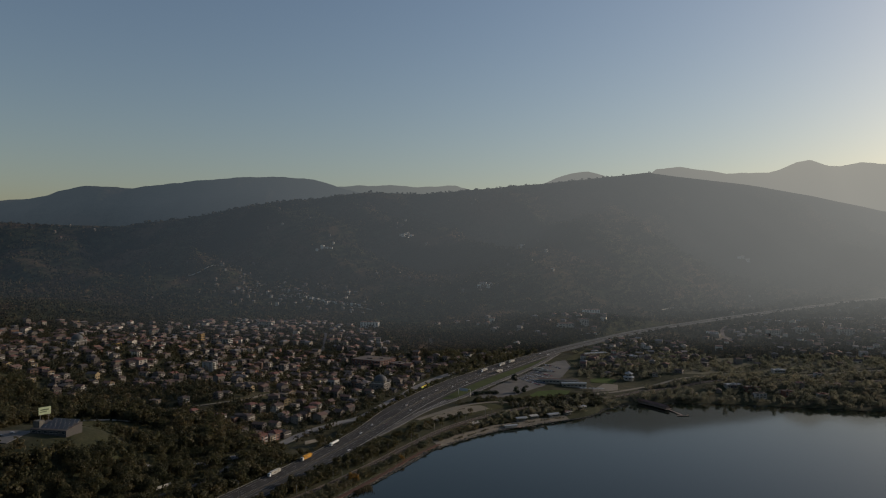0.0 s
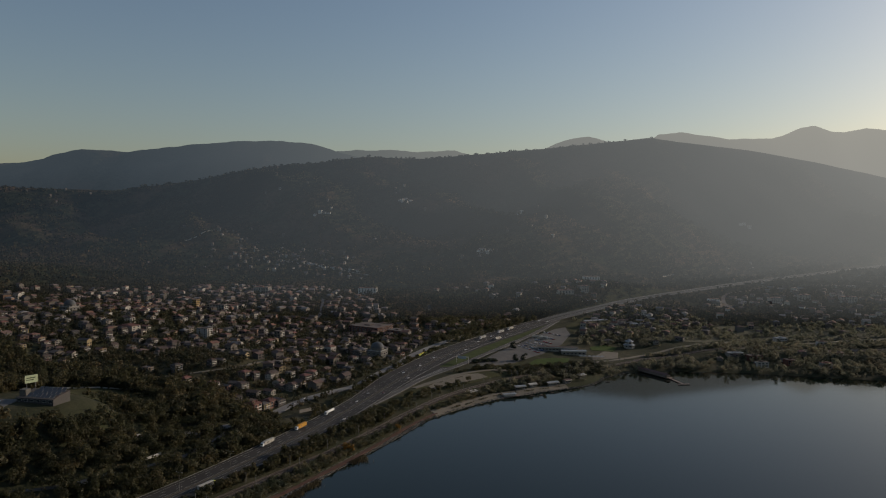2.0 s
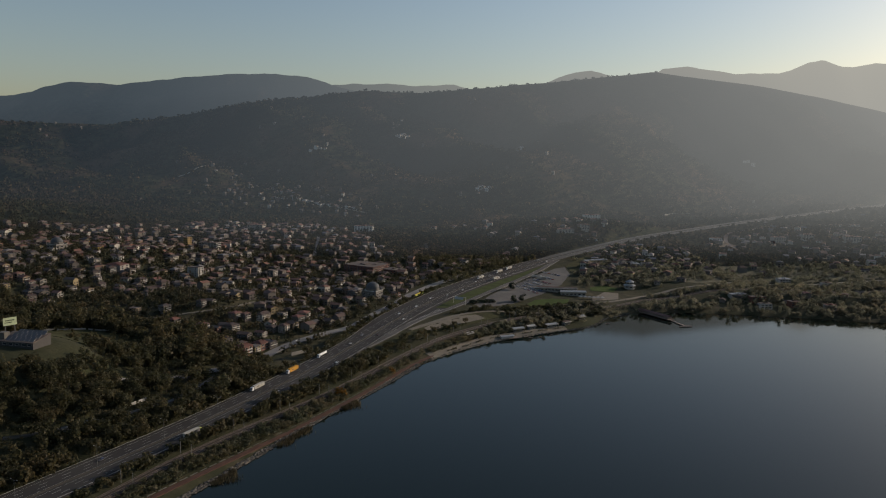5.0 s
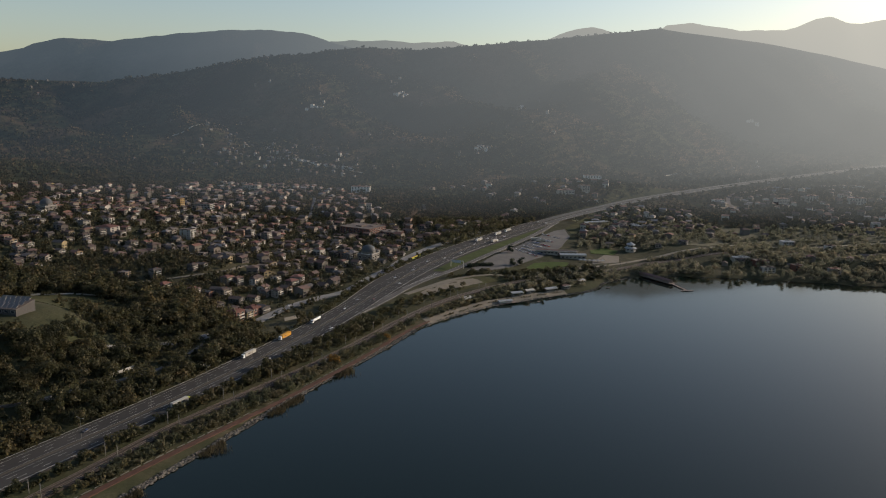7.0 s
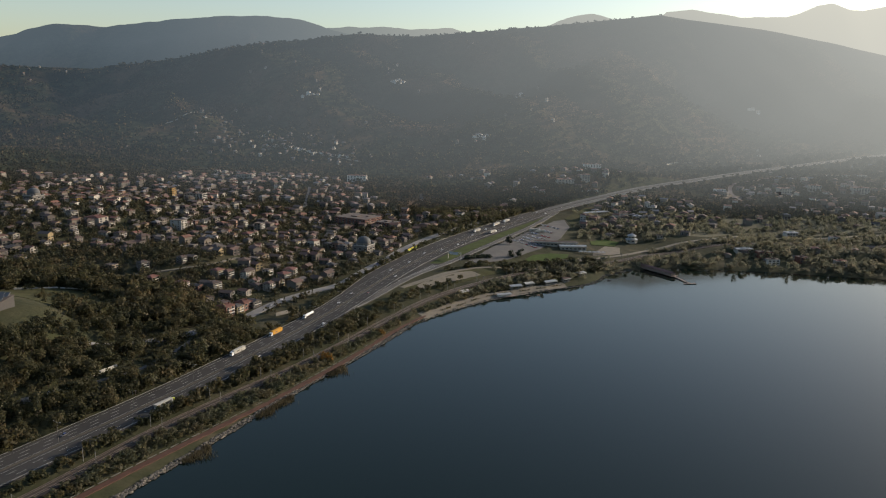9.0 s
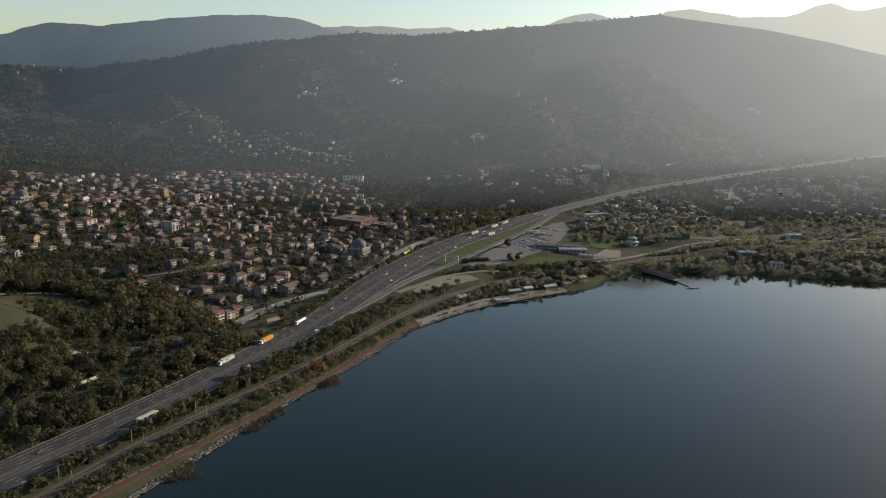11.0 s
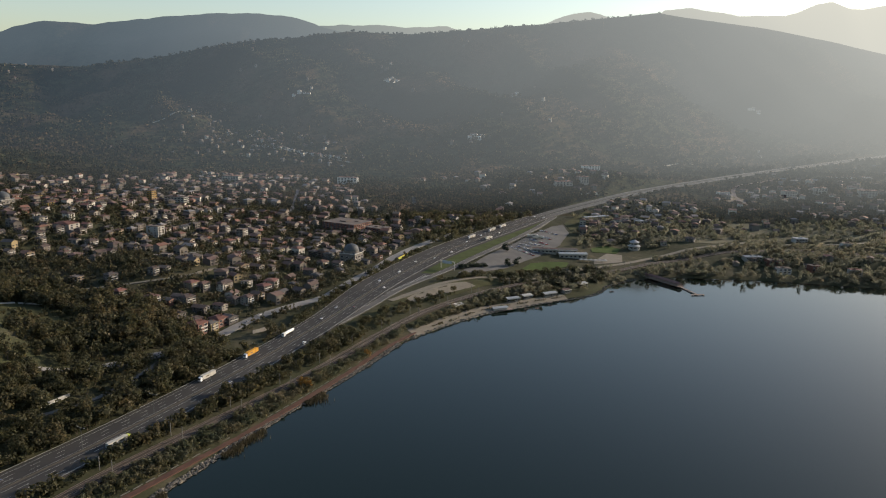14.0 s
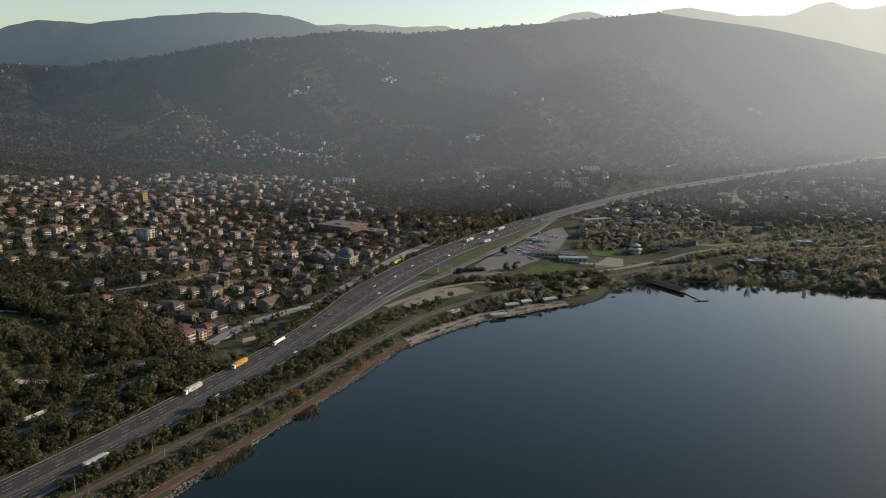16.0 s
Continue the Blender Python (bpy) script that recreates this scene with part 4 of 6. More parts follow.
def far_houses(places, seed, low=6.0, high=12.0, tall=(3.3, 6.0, 6.0, 8.5)):
    """Small houses far off: the joined walls and the joined roofs."""
    rng = np.random.default_rng(seed)
    walls, roofs, panes = [], [], []
    for x, y, z in places:
        w, d, h = rng.uniform(low, high), rng.uniform(low, high), rng.choice(tall)
        c, s = math.cos(a := radians(-22 + rng.normal(0, 11) + 90 * (rng.random() < 0.3))), math.sin(a)
        peak = rng.uniform(1.6, 2.6)
        gabled = rng.random() < 0.45
        rows = [k * 2.9 + 0.9 for k in range(max(1, int(h / 2.9)))]
        holes = []
        for b in rows:
            for t in (-0.27, 0.27):
                holes.append(box_data(t * w - 0.14 * w, t * w + 0.14 * w, -d / 2 - 0.06, -d / 2 + 0.06, b, b + 1.45))
                holes.append(box_data(w / 2 - 0.06, w / 2 + 0.06, t * d - 0.14 * d, t * d + 0.14 * d, b, b + 1.45))
        for (v, f), pieces in ((house_body(w, d, h, peak if gabled else 0), walls), (gable_roof(w, d, h, peak, 0.6) if gabled else hip_roof(w, d, h, peak, 0.6), roofs), (joined(holes), panes)):
            pieces.append(([(x + p[0] * c - p[1] * s, y + p[0] * s + p[1] * c, z + p[2]) for p in v], f))
    return joined(walls), joined(roofs), joined(panes)


def far_quarter(name, places, seed, low, high, wall, roof, glass, label):
    root = tagged(new(name), label, "houses", kind="stuff")
    walls, roofs, panes = far_houses(places, seed, low, high)
    tagged(solid("far_window", *panes, glass, root), kind="stuff")
    tagged(solid("far_wall", *walls, wall, root), kind="stuff")
    tagged(solid("far_roof", *roofs, roof, root), kind="stuff")


def scatter(polygon, count, gap, seed, avoid=()):
    rng = np.random.default_rng(seed)
    px, py = [p[0] for p in polygon], [p[1] for p in polygon]
    got = []
    for _ in range(count * 12):
        x, y = rng.uniform(min(px), max(px)), rng.uniform(min(py), max(py))
        if inside(x, y, polygon) and all((x - a) ** 2 + (y - b) ** 2 > gap * gap for a, b in got) and all((x - a[0]) ** 2 + (y - a[1]) ** 2 > gap * gap for a in avoid):
            got.append((x, y))
            if len(got) == count:
                break
    return got


far = scatter(TOWN, 560, 12.5, 21, spots)
far += scatter([(250, 1130), (330, 1180), (480, 1220), (440, 1400), (330, 1440), (240, 1270), (215, 1180)], 66, 14.5, 22, spots)
far += scatter([(480, 1230), (1100, 1230), (1300, 1800), (760, 1750), (520, 1500)], 190, 17, 23, spots)
far += scatter([(-20, 1100), (30, 1165), (80, 1240), (180, 1370), (150, 1400), (40, 1290), (-30, 1180)], 26, 14, 25, spots)
far += scatter([(100, 1420), (250, 1440), (360, 1560), (420, 1700), (150, 1780), (-50, 1700)], 30, 24, 24, spots)
far = [p for p in far if not any(math.dist(p, t[:2]) < t[2] for t in SKIP) and clear_of_roads(p[0], p[1], 8) and not inside(p[0], p[1], OPEN)]
FAR_TOWN = [(x, y, float(ground_height(x, y))) for x, y in far]
far_quarter("town_houses", [p for p in FAR_TOWN if p[1] < FAR_Y], 31, 8, 13, M_FAR_WALL, M_FAR_ROOF, M_GLASS, "crowded small plastered houses with brown roofs far off")
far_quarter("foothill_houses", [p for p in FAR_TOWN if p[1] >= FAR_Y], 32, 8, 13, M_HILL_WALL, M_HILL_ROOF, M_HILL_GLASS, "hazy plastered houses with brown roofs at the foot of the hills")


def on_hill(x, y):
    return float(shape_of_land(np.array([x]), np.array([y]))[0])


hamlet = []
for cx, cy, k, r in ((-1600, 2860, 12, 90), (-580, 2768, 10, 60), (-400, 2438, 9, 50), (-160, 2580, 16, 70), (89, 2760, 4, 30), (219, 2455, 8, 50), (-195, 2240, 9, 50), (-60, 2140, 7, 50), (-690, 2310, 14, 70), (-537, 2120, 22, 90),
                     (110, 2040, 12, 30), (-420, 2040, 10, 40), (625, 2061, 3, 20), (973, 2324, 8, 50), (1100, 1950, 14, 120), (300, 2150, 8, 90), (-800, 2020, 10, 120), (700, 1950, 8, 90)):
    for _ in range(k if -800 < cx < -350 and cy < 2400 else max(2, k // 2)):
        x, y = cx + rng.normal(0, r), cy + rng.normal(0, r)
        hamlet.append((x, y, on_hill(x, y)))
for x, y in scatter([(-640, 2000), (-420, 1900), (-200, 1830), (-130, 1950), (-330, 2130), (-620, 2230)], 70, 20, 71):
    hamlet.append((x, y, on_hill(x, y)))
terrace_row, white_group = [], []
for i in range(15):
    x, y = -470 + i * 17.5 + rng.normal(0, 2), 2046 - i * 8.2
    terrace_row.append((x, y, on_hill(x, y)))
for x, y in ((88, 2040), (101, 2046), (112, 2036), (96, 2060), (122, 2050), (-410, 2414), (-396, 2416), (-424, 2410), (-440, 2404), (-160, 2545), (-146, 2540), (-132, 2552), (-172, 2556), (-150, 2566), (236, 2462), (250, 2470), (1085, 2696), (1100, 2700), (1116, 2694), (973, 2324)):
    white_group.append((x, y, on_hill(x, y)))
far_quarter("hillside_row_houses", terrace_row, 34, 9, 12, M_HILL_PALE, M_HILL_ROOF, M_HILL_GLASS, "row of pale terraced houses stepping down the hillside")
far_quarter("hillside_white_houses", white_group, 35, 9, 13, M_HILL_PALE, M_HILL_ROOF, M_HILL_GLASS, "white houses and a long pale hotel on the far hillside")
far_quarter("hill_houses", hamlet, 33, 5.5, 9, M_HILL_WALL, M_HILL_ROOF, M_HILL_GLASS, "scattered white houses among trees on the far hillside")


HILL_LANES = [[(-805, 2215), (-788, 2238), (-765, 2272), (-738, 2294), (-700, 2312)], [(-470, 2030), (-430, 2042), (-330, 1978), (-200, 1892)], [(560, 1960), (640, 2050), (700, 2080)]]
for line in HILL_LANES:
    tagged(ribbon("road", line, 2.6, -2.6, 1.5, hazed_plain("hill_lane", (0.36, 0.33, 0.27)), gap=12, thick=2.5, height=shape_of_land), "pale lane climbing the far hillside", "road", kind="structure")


# landmarks among the houses
M_REDROOF = plain("red_tiles", (0.135, 0.060, 0.045), 0.85, worn=0.4, scale=0.4)
M_MUSTARD = plain("mustard_plaster", (0.42, 0.28, 0.06), 0.8, worn=0.35)
M_PINKWALL = plain("salmon_plaster", (0.20, 0.10, 0.075), 0.8, worn=0.35)
for label, w, d, st, kind, wall, roof_mat, x, y, turn in (
        ("large house with a broad red tiled hip roof", 24, 17, 2, "hip", M_STONE, M_REDROOF, -434, 996, -16),
        ("mustard-yellow two-storey house with a flat roof", 12, 10, 2, "flat", M_MUSTARD, None, -570, 1180, -24),
        ("mustard-yellow house with a tiled roof", 11, 10, 2, "hip", M_MUSTARD, M_ROOF, -508, 1097, -20),
        ("salmon three-storey house with white balconies above the frontage road", 12, 12, 3, "hip", M_PINKWALL, M_REDROOF, -192, 733, -24),
        ("salmon house with a red tiled roof above the frontage road", 12, 11, 2, "hip", M_PINKWALL, M_REDROOF, -182, 756, -24),
        ("grey four-storey apartment house with a flat roof", 18, 12, 4, "flat", M_CONCRETE, None, -343, 1034, -20)):
    one = house(w, d, st, kind, 0.7 if st > 2 else 0.0, label, False, wall, roof_mat)
    one.matrix_basis = pose(x, y, float(ground_height(x, y)) + 0.5, 0, 0, turn)
patch("yard", [(-424, 1226), (-410, 1238), (-358, 1110), (-374, 1100)], M_SAND, 0.5, label="pale bare sloping yard below the ochre tower", category="yard")


FAR_WINDOW_MESH = mesh_of("window", *window_data(3.5, 2.0)[:2], [M_HILL_PALE, M_HILL_GLASS], window_data()[2])


# larger buildings
def block(label, x, y, w, d, storeys, turn, wall, roof_mat, name="apartment_building", category="building", per=6):
    root = tagged(new(name), label, category)
    # Far blocks swap wall and roof for materials with haze painted in.
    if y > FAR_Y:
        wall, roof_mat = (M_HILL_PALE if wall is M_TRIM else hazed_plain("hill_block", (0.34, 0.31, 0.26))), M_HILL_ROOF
    root.matrix_basis = pose(x, y, float(ground_height(x, y)) + 0.5, 0, 0, turn)
    top = storeys * 3.1 + 0.6
    solid("wall", *house_body(w, d, top), wall, root)
    t = 0.35
    solid("roof", *joined([box_data(-w / 2 - 0.3, w / 2 + 0.3, -d / 2 - 0.3, d / 2 + 0.3, top, top + 0.35), box_data(-w * 0.12, w * 0.06, -d * 0.2, d * 0.1, top + 0.35, top + 1.8), box_data(w * 0.2, w * 0.3, d * 0.05, d * 0.25, top + 0.35, top + 1.3)]), roof_mat, root)
    windows_on(root, w, d, storeys, "es", True, 3.1, per, FAR_WINDOW_MESH if y > FAR_Y else None)
    return root


block("large flat-roofed red-brick school", -124, 1196, 58, 44, 3, -30, M_BRICK, M_FLATROOF, "school", "school", 9)
block("lower red-brick wing of the school", -76, 1166, 30, 22, 2, -30, M_BRICK, M_FLATROOF, "school_wing", "school", 5)
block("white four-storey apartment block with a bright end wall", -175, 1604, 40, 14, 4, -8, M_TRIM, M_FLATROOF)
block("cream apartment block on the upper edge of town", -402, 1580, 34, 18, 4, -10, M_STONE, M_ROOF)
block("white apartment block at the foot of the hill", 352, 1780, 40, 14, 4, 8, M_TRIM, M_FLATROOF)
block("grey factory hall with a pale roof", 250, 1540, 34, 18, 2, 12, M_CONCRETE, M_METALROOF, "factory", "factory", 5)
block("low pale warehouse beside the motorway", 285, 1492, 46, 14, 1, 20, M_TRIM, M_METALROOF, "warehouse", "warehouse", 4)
block("ochre apartment tower in the upper town", -429, 1243, 9, 10, 6, -20, plain("ochre_paint", (0.34, 0.20, 0.045), 0.75, worn=0.4), M_FLATROOF, "apartment_tower", "building", 2)
block("grey apartment blocks with rows of windows", -398, 1262, 34, 14, 4, -15, M_CONCRETE, M_ROOF)
block("small white house with a pale flat roof on the lakeside road", 542, 1186, 18, 12, 2, 5, M_TRIM, M_METALROOF, "villa", "house", 4)


def dome_data(r, z, squash=0.85, rings=7, sides=20):
    v = [(r * math.cos(a) * math.cos(b), r * math.cos(a) * math.sin(b), z + r * squash * math.sin(a)) for i in range(rings) for a in [math.pi / 2 * i / rings] for b in [2 * math.pi * j / sides for j in range(sides)]]
    v.append((0, 0, z + r * squash))
    f = [(i * sides + j, i * sides + (j + 1) % sides, (i + 1) * sides + (j + 1) % sides, (i + 1) * sides + j) for i in range(rings - 1) for j in range(sides)]
    f += [((rings - 1) * sides + j, (rings - 1) * sides + (j + 1) % sides, len(v) - 1) for j in range(sides)]
    return v, f


def prism(r0, r1, z0, z1, sides):
    v = [(r * math.cos(2 * math.pi * (j + 0.5) / sides), r * math.sin(2 * math.pi * (j + 0.5) / sides), z) for r, z in ((r0, z0), (r1, z1)) for j in range(sides)]
    return v, [(j, (j + 1) % sides, sides + (j + 1) % sides, sides + j) for j in range(sides)] + [tuple(range(sides, 2 * sides))]


def mosque(label, x, y, r, hall, turn, minaret, dome_mat):
    root = tagged(new("mosque"), label, "mosque")
    root.matrix_basis = pose(x, y, float(ground_height(x, y)) + 0.4, 0, 0, turn)
    b = r * 1.15
    solid("wall", *house_body(2 * b, 2 * b, hall), M_ASHLAR, root)
    solid("cornice", *box_data(-b - 0.4, b + 0.4, -b - 0.4, b + 0.4, hall, hall + 0.5), M_CONCRETE, root)
    solid("drum", *prism(r * 1.04, r * 1.04, hall + 0.5, hall + 3.4, 8), M_ASHLAR, root)
    solid("dome", *dome_data(r, hall + 3.4), dome_mat, root)
    solid("finial", *tube([(0, 0, hall + 3.2 + r * 0.85), (0, 0, hall + 6.2 + r * 0.85)], [0.22, 0.05]), M_STEEL, root)
    windows_on(root, 2 * b, 2 * b, 2, "es", True, 3.6, 3)
    for sx, sy in ((-1, -1), (1, -1), (1, 1), (-1, 1)):
        v, f = dome_data(r * 0.22, hall + 0.5, 0.9, 4, 10)
        solid("small_dome", [(p[0] + sx * b * 0.8, p[1] + sy * b * 0.8, p[2]) for p in v], f, dome_mat, root)
    if minaret:
        mx, my = b + 1.6, b - 1.0
        tower = solid("minaret", *joined([([(p[0] + mx, p[1] + my, p[2]) for p in v], f) for v, f in (prism(1.5, 1.3, -3, minaret * 0.3, 8), prism(1.05, 0.95, minaret * 0.3, minaret * 0.72, 10), prism(1.7, 1.7, minaret * 0.72, minaret * 0.76, 10), prism(0.9, 0.85, minaret * 0.76, minaret * 0.86, 10))]), M_ASHLAR, root)
        v, f = prism(1.05, 0.02, minaret * 0.86, minaret, 10)
        solid("spire", [(p[0] + mx, p[1] + my, p[2]) for p in v], f, M_LEAD, tower)
    return root


mosque("stone mosque with a large grey lead dome", -93, 990, 9.0, 9.0, -22, 0, M_LEAD)
mosque("mosque with a dark grey dome in the upper town", -572, 1104, 8.5, 8.0, -22, 0, M_LEAD)


def pavilion(label, x, y):
    """An eight-sided restaurant in two tiers, each under a hipped roof."""
    root = tagged(new("pavilion"), label, "pavilion")
    root.matrix_basis = pose(x, y, float(ground_height(x, y)) + 0.4)
    for name, r0, r1, z0, z1, mat in (("lower_wall", 8.0, 8.0, -2, 4.2, M_STONE), ("lower_roof", 9.6, 6.2, 4.2, 5.8, M_METALROOF), ("upper_wall", 5.6, 5.6, 5.8, 9.6, M_TRIM), ("upper_roof", 7.2, 0.3, 9.6, 13.0, M_METALROOF)):
        solid(name, *prism(r0, r1, z0, z1, 8), mat, root)
    for i in range(8):
        a = 360 * (i + 0.5) / 8 + 22.5
        for r, z in ((8.0, 2.3), (5.6, 7.6)):
            put("window", WIDE_WINDOW_MESH, root, pose(0, 0, 0, 0, 0, a) @ pose(0, -r * math.cos(math.pi / 8), z))
    solid("finial", *tube([(0, 0, 12.8), (0, 0, 14.6)], [0.16, 0.05]), M_STEEL, root)
    return root


pavilion("white eight-sided two-tier pavilion by the lakeside road", 281, 1121)

for label, x, y, w, d, st, turn, wall, roof_mat, name in (
        ("pale apartment block among trees beyond the motorway", 292, 1548, 16, 12, 4, 10, M_CONCRETE, M_ROOF, "apartment_building"),
        ("white low building with a pale yard", 569, 1556, 22, 12, 2, 12, M_TRIM, M_METALROOF, "workshop"),
        ("grey house with a pale lower storey", 712, 1582, 26, 16, 3, 5, M_CONCRETE, M_FLATROOF, "apartment_building"),
        ("wide pale apartment block in the valley", 874, 1590, 34, 14, 4, -4, M_STONE, M_FLATROOF, "apartment_building"),
        ("grey apartment block in the valley", 783, 1600, 24, 14, 4, 0, M_CONCRETE, M_FLATROOF, "apartment_building"),
        ("white house with a flat roof in the suburb", 303, 1270, 13, 10, 3, 10, M_TRIM, M_FLATROOF, "villa"),
        ("white house with a pale roof in the suburb", 326, 1266, 12, 10, 2, 15, M_TRIM, M_METALROOF, "villa"),
        ("white two-storey house in the suburb", 344, 1268, 14, 10, 2, 5, M_TRIM, M_ROOF, "villa"),
        ("low lakeside building with a pale flat roof", 417, 1056, 24, 10, 1, 8, M_STONE, M_METALROOF, "boathouse"),
        ("brown lakeside house with a dark roof", 438, 1040, 20, 12, 2, 8, M_BRICK, M_ROOF, "villa"),
        ("white lakeside house with rows of windows", 436, 1010, 16, 9, 2, 5, M_TRIM, M_ROOF, "villa"),
        ("pale house at the water's edge", 520, 1002, 14, 9, 2, 0, M_STONE, M_ROOF, "villa"),
        ("brown house among the shore trees", 478, 1018, 13, 10, 2, 10, M_BRICK, M_ROOF, "villa"),
        ("white house beside the lakeside road", 590, 1148, 14, 10, 2, 4, M_TRIM, M_ROOF, "villa"),
        ("long pale shed by the far plain", 1000, 1885, 120, 9, 1, 8, M_TRIM, M_METALROOF, "shed"),
        ("long pale shed at the plain's edge", 1180, 1915, 110, 9, 1, 8, M_TRIM, M_METALROOF, "shed")):
    block(label, x, y, w, d, st, turn, wall, roof_mat, name, "building", max(2, int(w / 5)))
for polygon in ([(545, 1488), (600, 1500), (590, 1545), (548, 1540)], [(676, 1540), (716, 1540), (722, 1566), (680, 1566)], [(700, 1372), (716, 1374), (734, 1440), (722, 1446)]):
    patch("yard", polygon, M_SAND, 0.5, label="pale gravel yard in the valley", category="yard")


# service area
def hall(label, x, y, w, d, h, turn, roof_mat, name="service_building"):
    root = tagged(new(name), label, "building")
    root.matrix_basis = pose(x, y, float(ground_height(x, y)) + 0.6, 0, 0, turn)
    solid("wall", *house_body(w, d, h), M_STONE, root)
    solid("roof", *gable_roof(w, d, h, 1.4, 1.5), roof_mat, root)
    solid("fascia", *box_data(-w / 2 - 1.5, w / 2 + 1.5, -d / 2 - 1.72, -d / 2 - 1.52, h - 0.2, h + 0.9), M_TRIM, root)
    windows_on(root, w, d, 1, "es", True, 3.0, 6)
    for i in range(6):
        solid("post", *tube([(-w / 2 - 1 + (w + 2) * i / 5, -d / 2 - 1.4, -2), (-w / 2 - 1 + (w + 2) * i / 5, -d / 2 - 1.4, h)], [0.12, 0.12]), M_STEEL, root)
    return root


hall("long service building with a white-edged roof", 150, 1068, 30, 11, 4.2, -8, M_ROOF)
hall("restaurant with a pale blue metal roof beside the lawn", 184, 1056, 34, 12, 4.5, 0, M_METALROOF)
hall("low restaurant roof behind the terrace", 178, 1076, 28, 14, 4.0, 0, M_ROOF, "restaurant")
hall("long pale shed roof above the service area", 262, 1290, 46, 9, 4.0, 28, M_METALROOF, "shed")
for x, y, w, turn, mat in ((88, 868, 12, 25, M_METALROOF), (104, 880, 9, 30, M_TRIM), (130, 893, 14, 30, M_METALROOF), (150, 907, 8, 35, M_ROOF), (30, 836, 10, 45, M_TRIM), (172, 932, 10, 40, M_METALROOF)):
    hall("small lakeside cafe hut with a pale roof", x, y, w, 6, 2.8, turn, mat, "cafe_hut")


def awning():
    root = tagged(new("awning"), "white fabric awning on slim posts", "awning", "awnings by the restaurant")
    solid("canopy", [(-2.6, -2.6, 2.6), (2.6, -2.6, 2.6), (2.6, 2.6, 2.6), (-2.6, 2.6, 2.6), (0, 0, 4.1), (-2.6, -2.6, 2.35), (2.6, -2.6, 2.35), (2.6, 2.6, 2.35), (-2.6, 2.6, 2.35)],
          [(0, 1, 4), (1, 2, 4), (2, 3, 4), (3, 0, 4), (5, 6, 1, 0), (6, 7, 2, 1), (7, 8, 3, 2), (8, 5, 0, 3)], M_TRIM, root)
    for sx in (-1, 1):
        for sy in (-1, 1):
            solid("post", *tube([(2.4 * sx, 2.4 * sy, -1), (2.4 * sx, 2.4 * sy, 2.5)], [0.06, 0.06], 5), M_STEEL, root)
    return root


tent = awning()
for i in range(6):
    x, y = 192 + i * 6.2, 1036 + i * 0.9
    m = pose(x, y, float(ground_height(x, y)) + 0.5, 0, 0, 8)
    if i == 0:
        tent.matrix_basis = m
    else:
        copy_thing(tent, m)

# sign gantry and hoarding
g = tagged(new("sign_gantry"), "white steel sign gantry beside the motorway", "gantry")
g.matrix_basis = pose(22, 962, float(road_level(22, 962)) + 0.4, 0, 0, -24)
for s in (-8.5, 8.5):
    solid("post", *box_data(s - 0.25, s + 0.25, -0.25, 0.25, -3, 8.2), M_TRIM, g)
solid("beam", *box_data(-8.9, 8.9, -0.3, 0.3, 7.4, 8.2), M_TRIM, g)
board = solid("sign_board", *box_data(-6.5, 5.0, -0.46, -0.32, 5.2, 8.6), plain("sign_blue", (0.30, 0.36, 0.42), 0.5), g)
solid("lettering_bar", *joined([box_data(-5.6, 4.2, -0.49, -0.47, z, z + 0.4) for z in (7.6, 6.7, 5.8)]), M_TRIM, board)
b = tagged(new("hoarding"), "long green and yellow hoarding beside the frontage road", "hoarding")
b.matrix_basis = pose(-29, 1018, float(ground_height(-29, 1018)) + 0.4, 0, 0, 70)
solid("panel", *box_data(-24, 24, -0.1, 0.1, 0.6, 3.6), plain("lime_paint", (0.34, 0.42, 0.06), 0.6), b)
solid("panel", *box_data(-24, 24, -0.14, -0.11, 2.6, 3.4), M_YELLOW, b)
for i in range(9):
    solid("post", *box_data(-24 + 6 * i - 0.1, -24 + 6 * i + 0.1, 0.1, 0.3, -2, 3.6), M_STEEL, b)

# hilltop building with solar panels and a billboard
s = tagged(new("office_building"), "low dark building with rows of tilted solar panels on its roof", "building")
s.matrix_basis = pose(-334, 612, float(ground_height(-334, 612)) + 0.5, 0, 0, -10)
v, f = house_body(34, 20, 6.5)
v = [(p[0], p[1], p[2] - (3.2 if p[2] > 0 and p[1] < 0 else 0.0)) for p in v]
solid("wall", v, f, plain("dark_cladding", (0.055, 0.052, 0.05), 0.7), s)
solid("roof", [(x, y, z + (6.4 if y > 0 else 3.2)) for z in (0.12, 0.4) for x, y in ((-17.4, -10.4), (17.4, -10.4), (17.4, 10.4), (-17.4, 10.4))], box_data(0, 1, 0, 1, 0, 1)[1], M_FLATROOF, s)
solid("tower", *house_body(6, 6, 9.5), M_MEDIAN, s).matrix_basis = pose(-14, -4, 0)
windows_on(s, 34, 20, 1, "s", True, 3.1, 6)
M_SOLAR = plain("solar_glass", (0.10, 0.098, 0.095), 0.3, worn=0.2, spec=0.5)
for r in range(3):
    for c in range(6):
        p = solid("solar_panel", *box_data(-1.9, 1.9, -2.4, 2.4, -0.08, 0.08), [M_TRIM, M_SOLAR], s, slots=[0, 1, 0, 0, 0, 0])
        p.matrix_basis = pose(-7 + 4.3 * c, -6.8 + 6.4 * r, 5.6 + 1.15 * r, 34, 0, 0)
        solid("bracket", *joined([box_data(-1.5, -1.3, -0.1, 0.1, -1.4, 0.0), box_data(1.3, 1.5, -0.1, 0.1, -1.4, 0.0)]), M_STEEL, p)
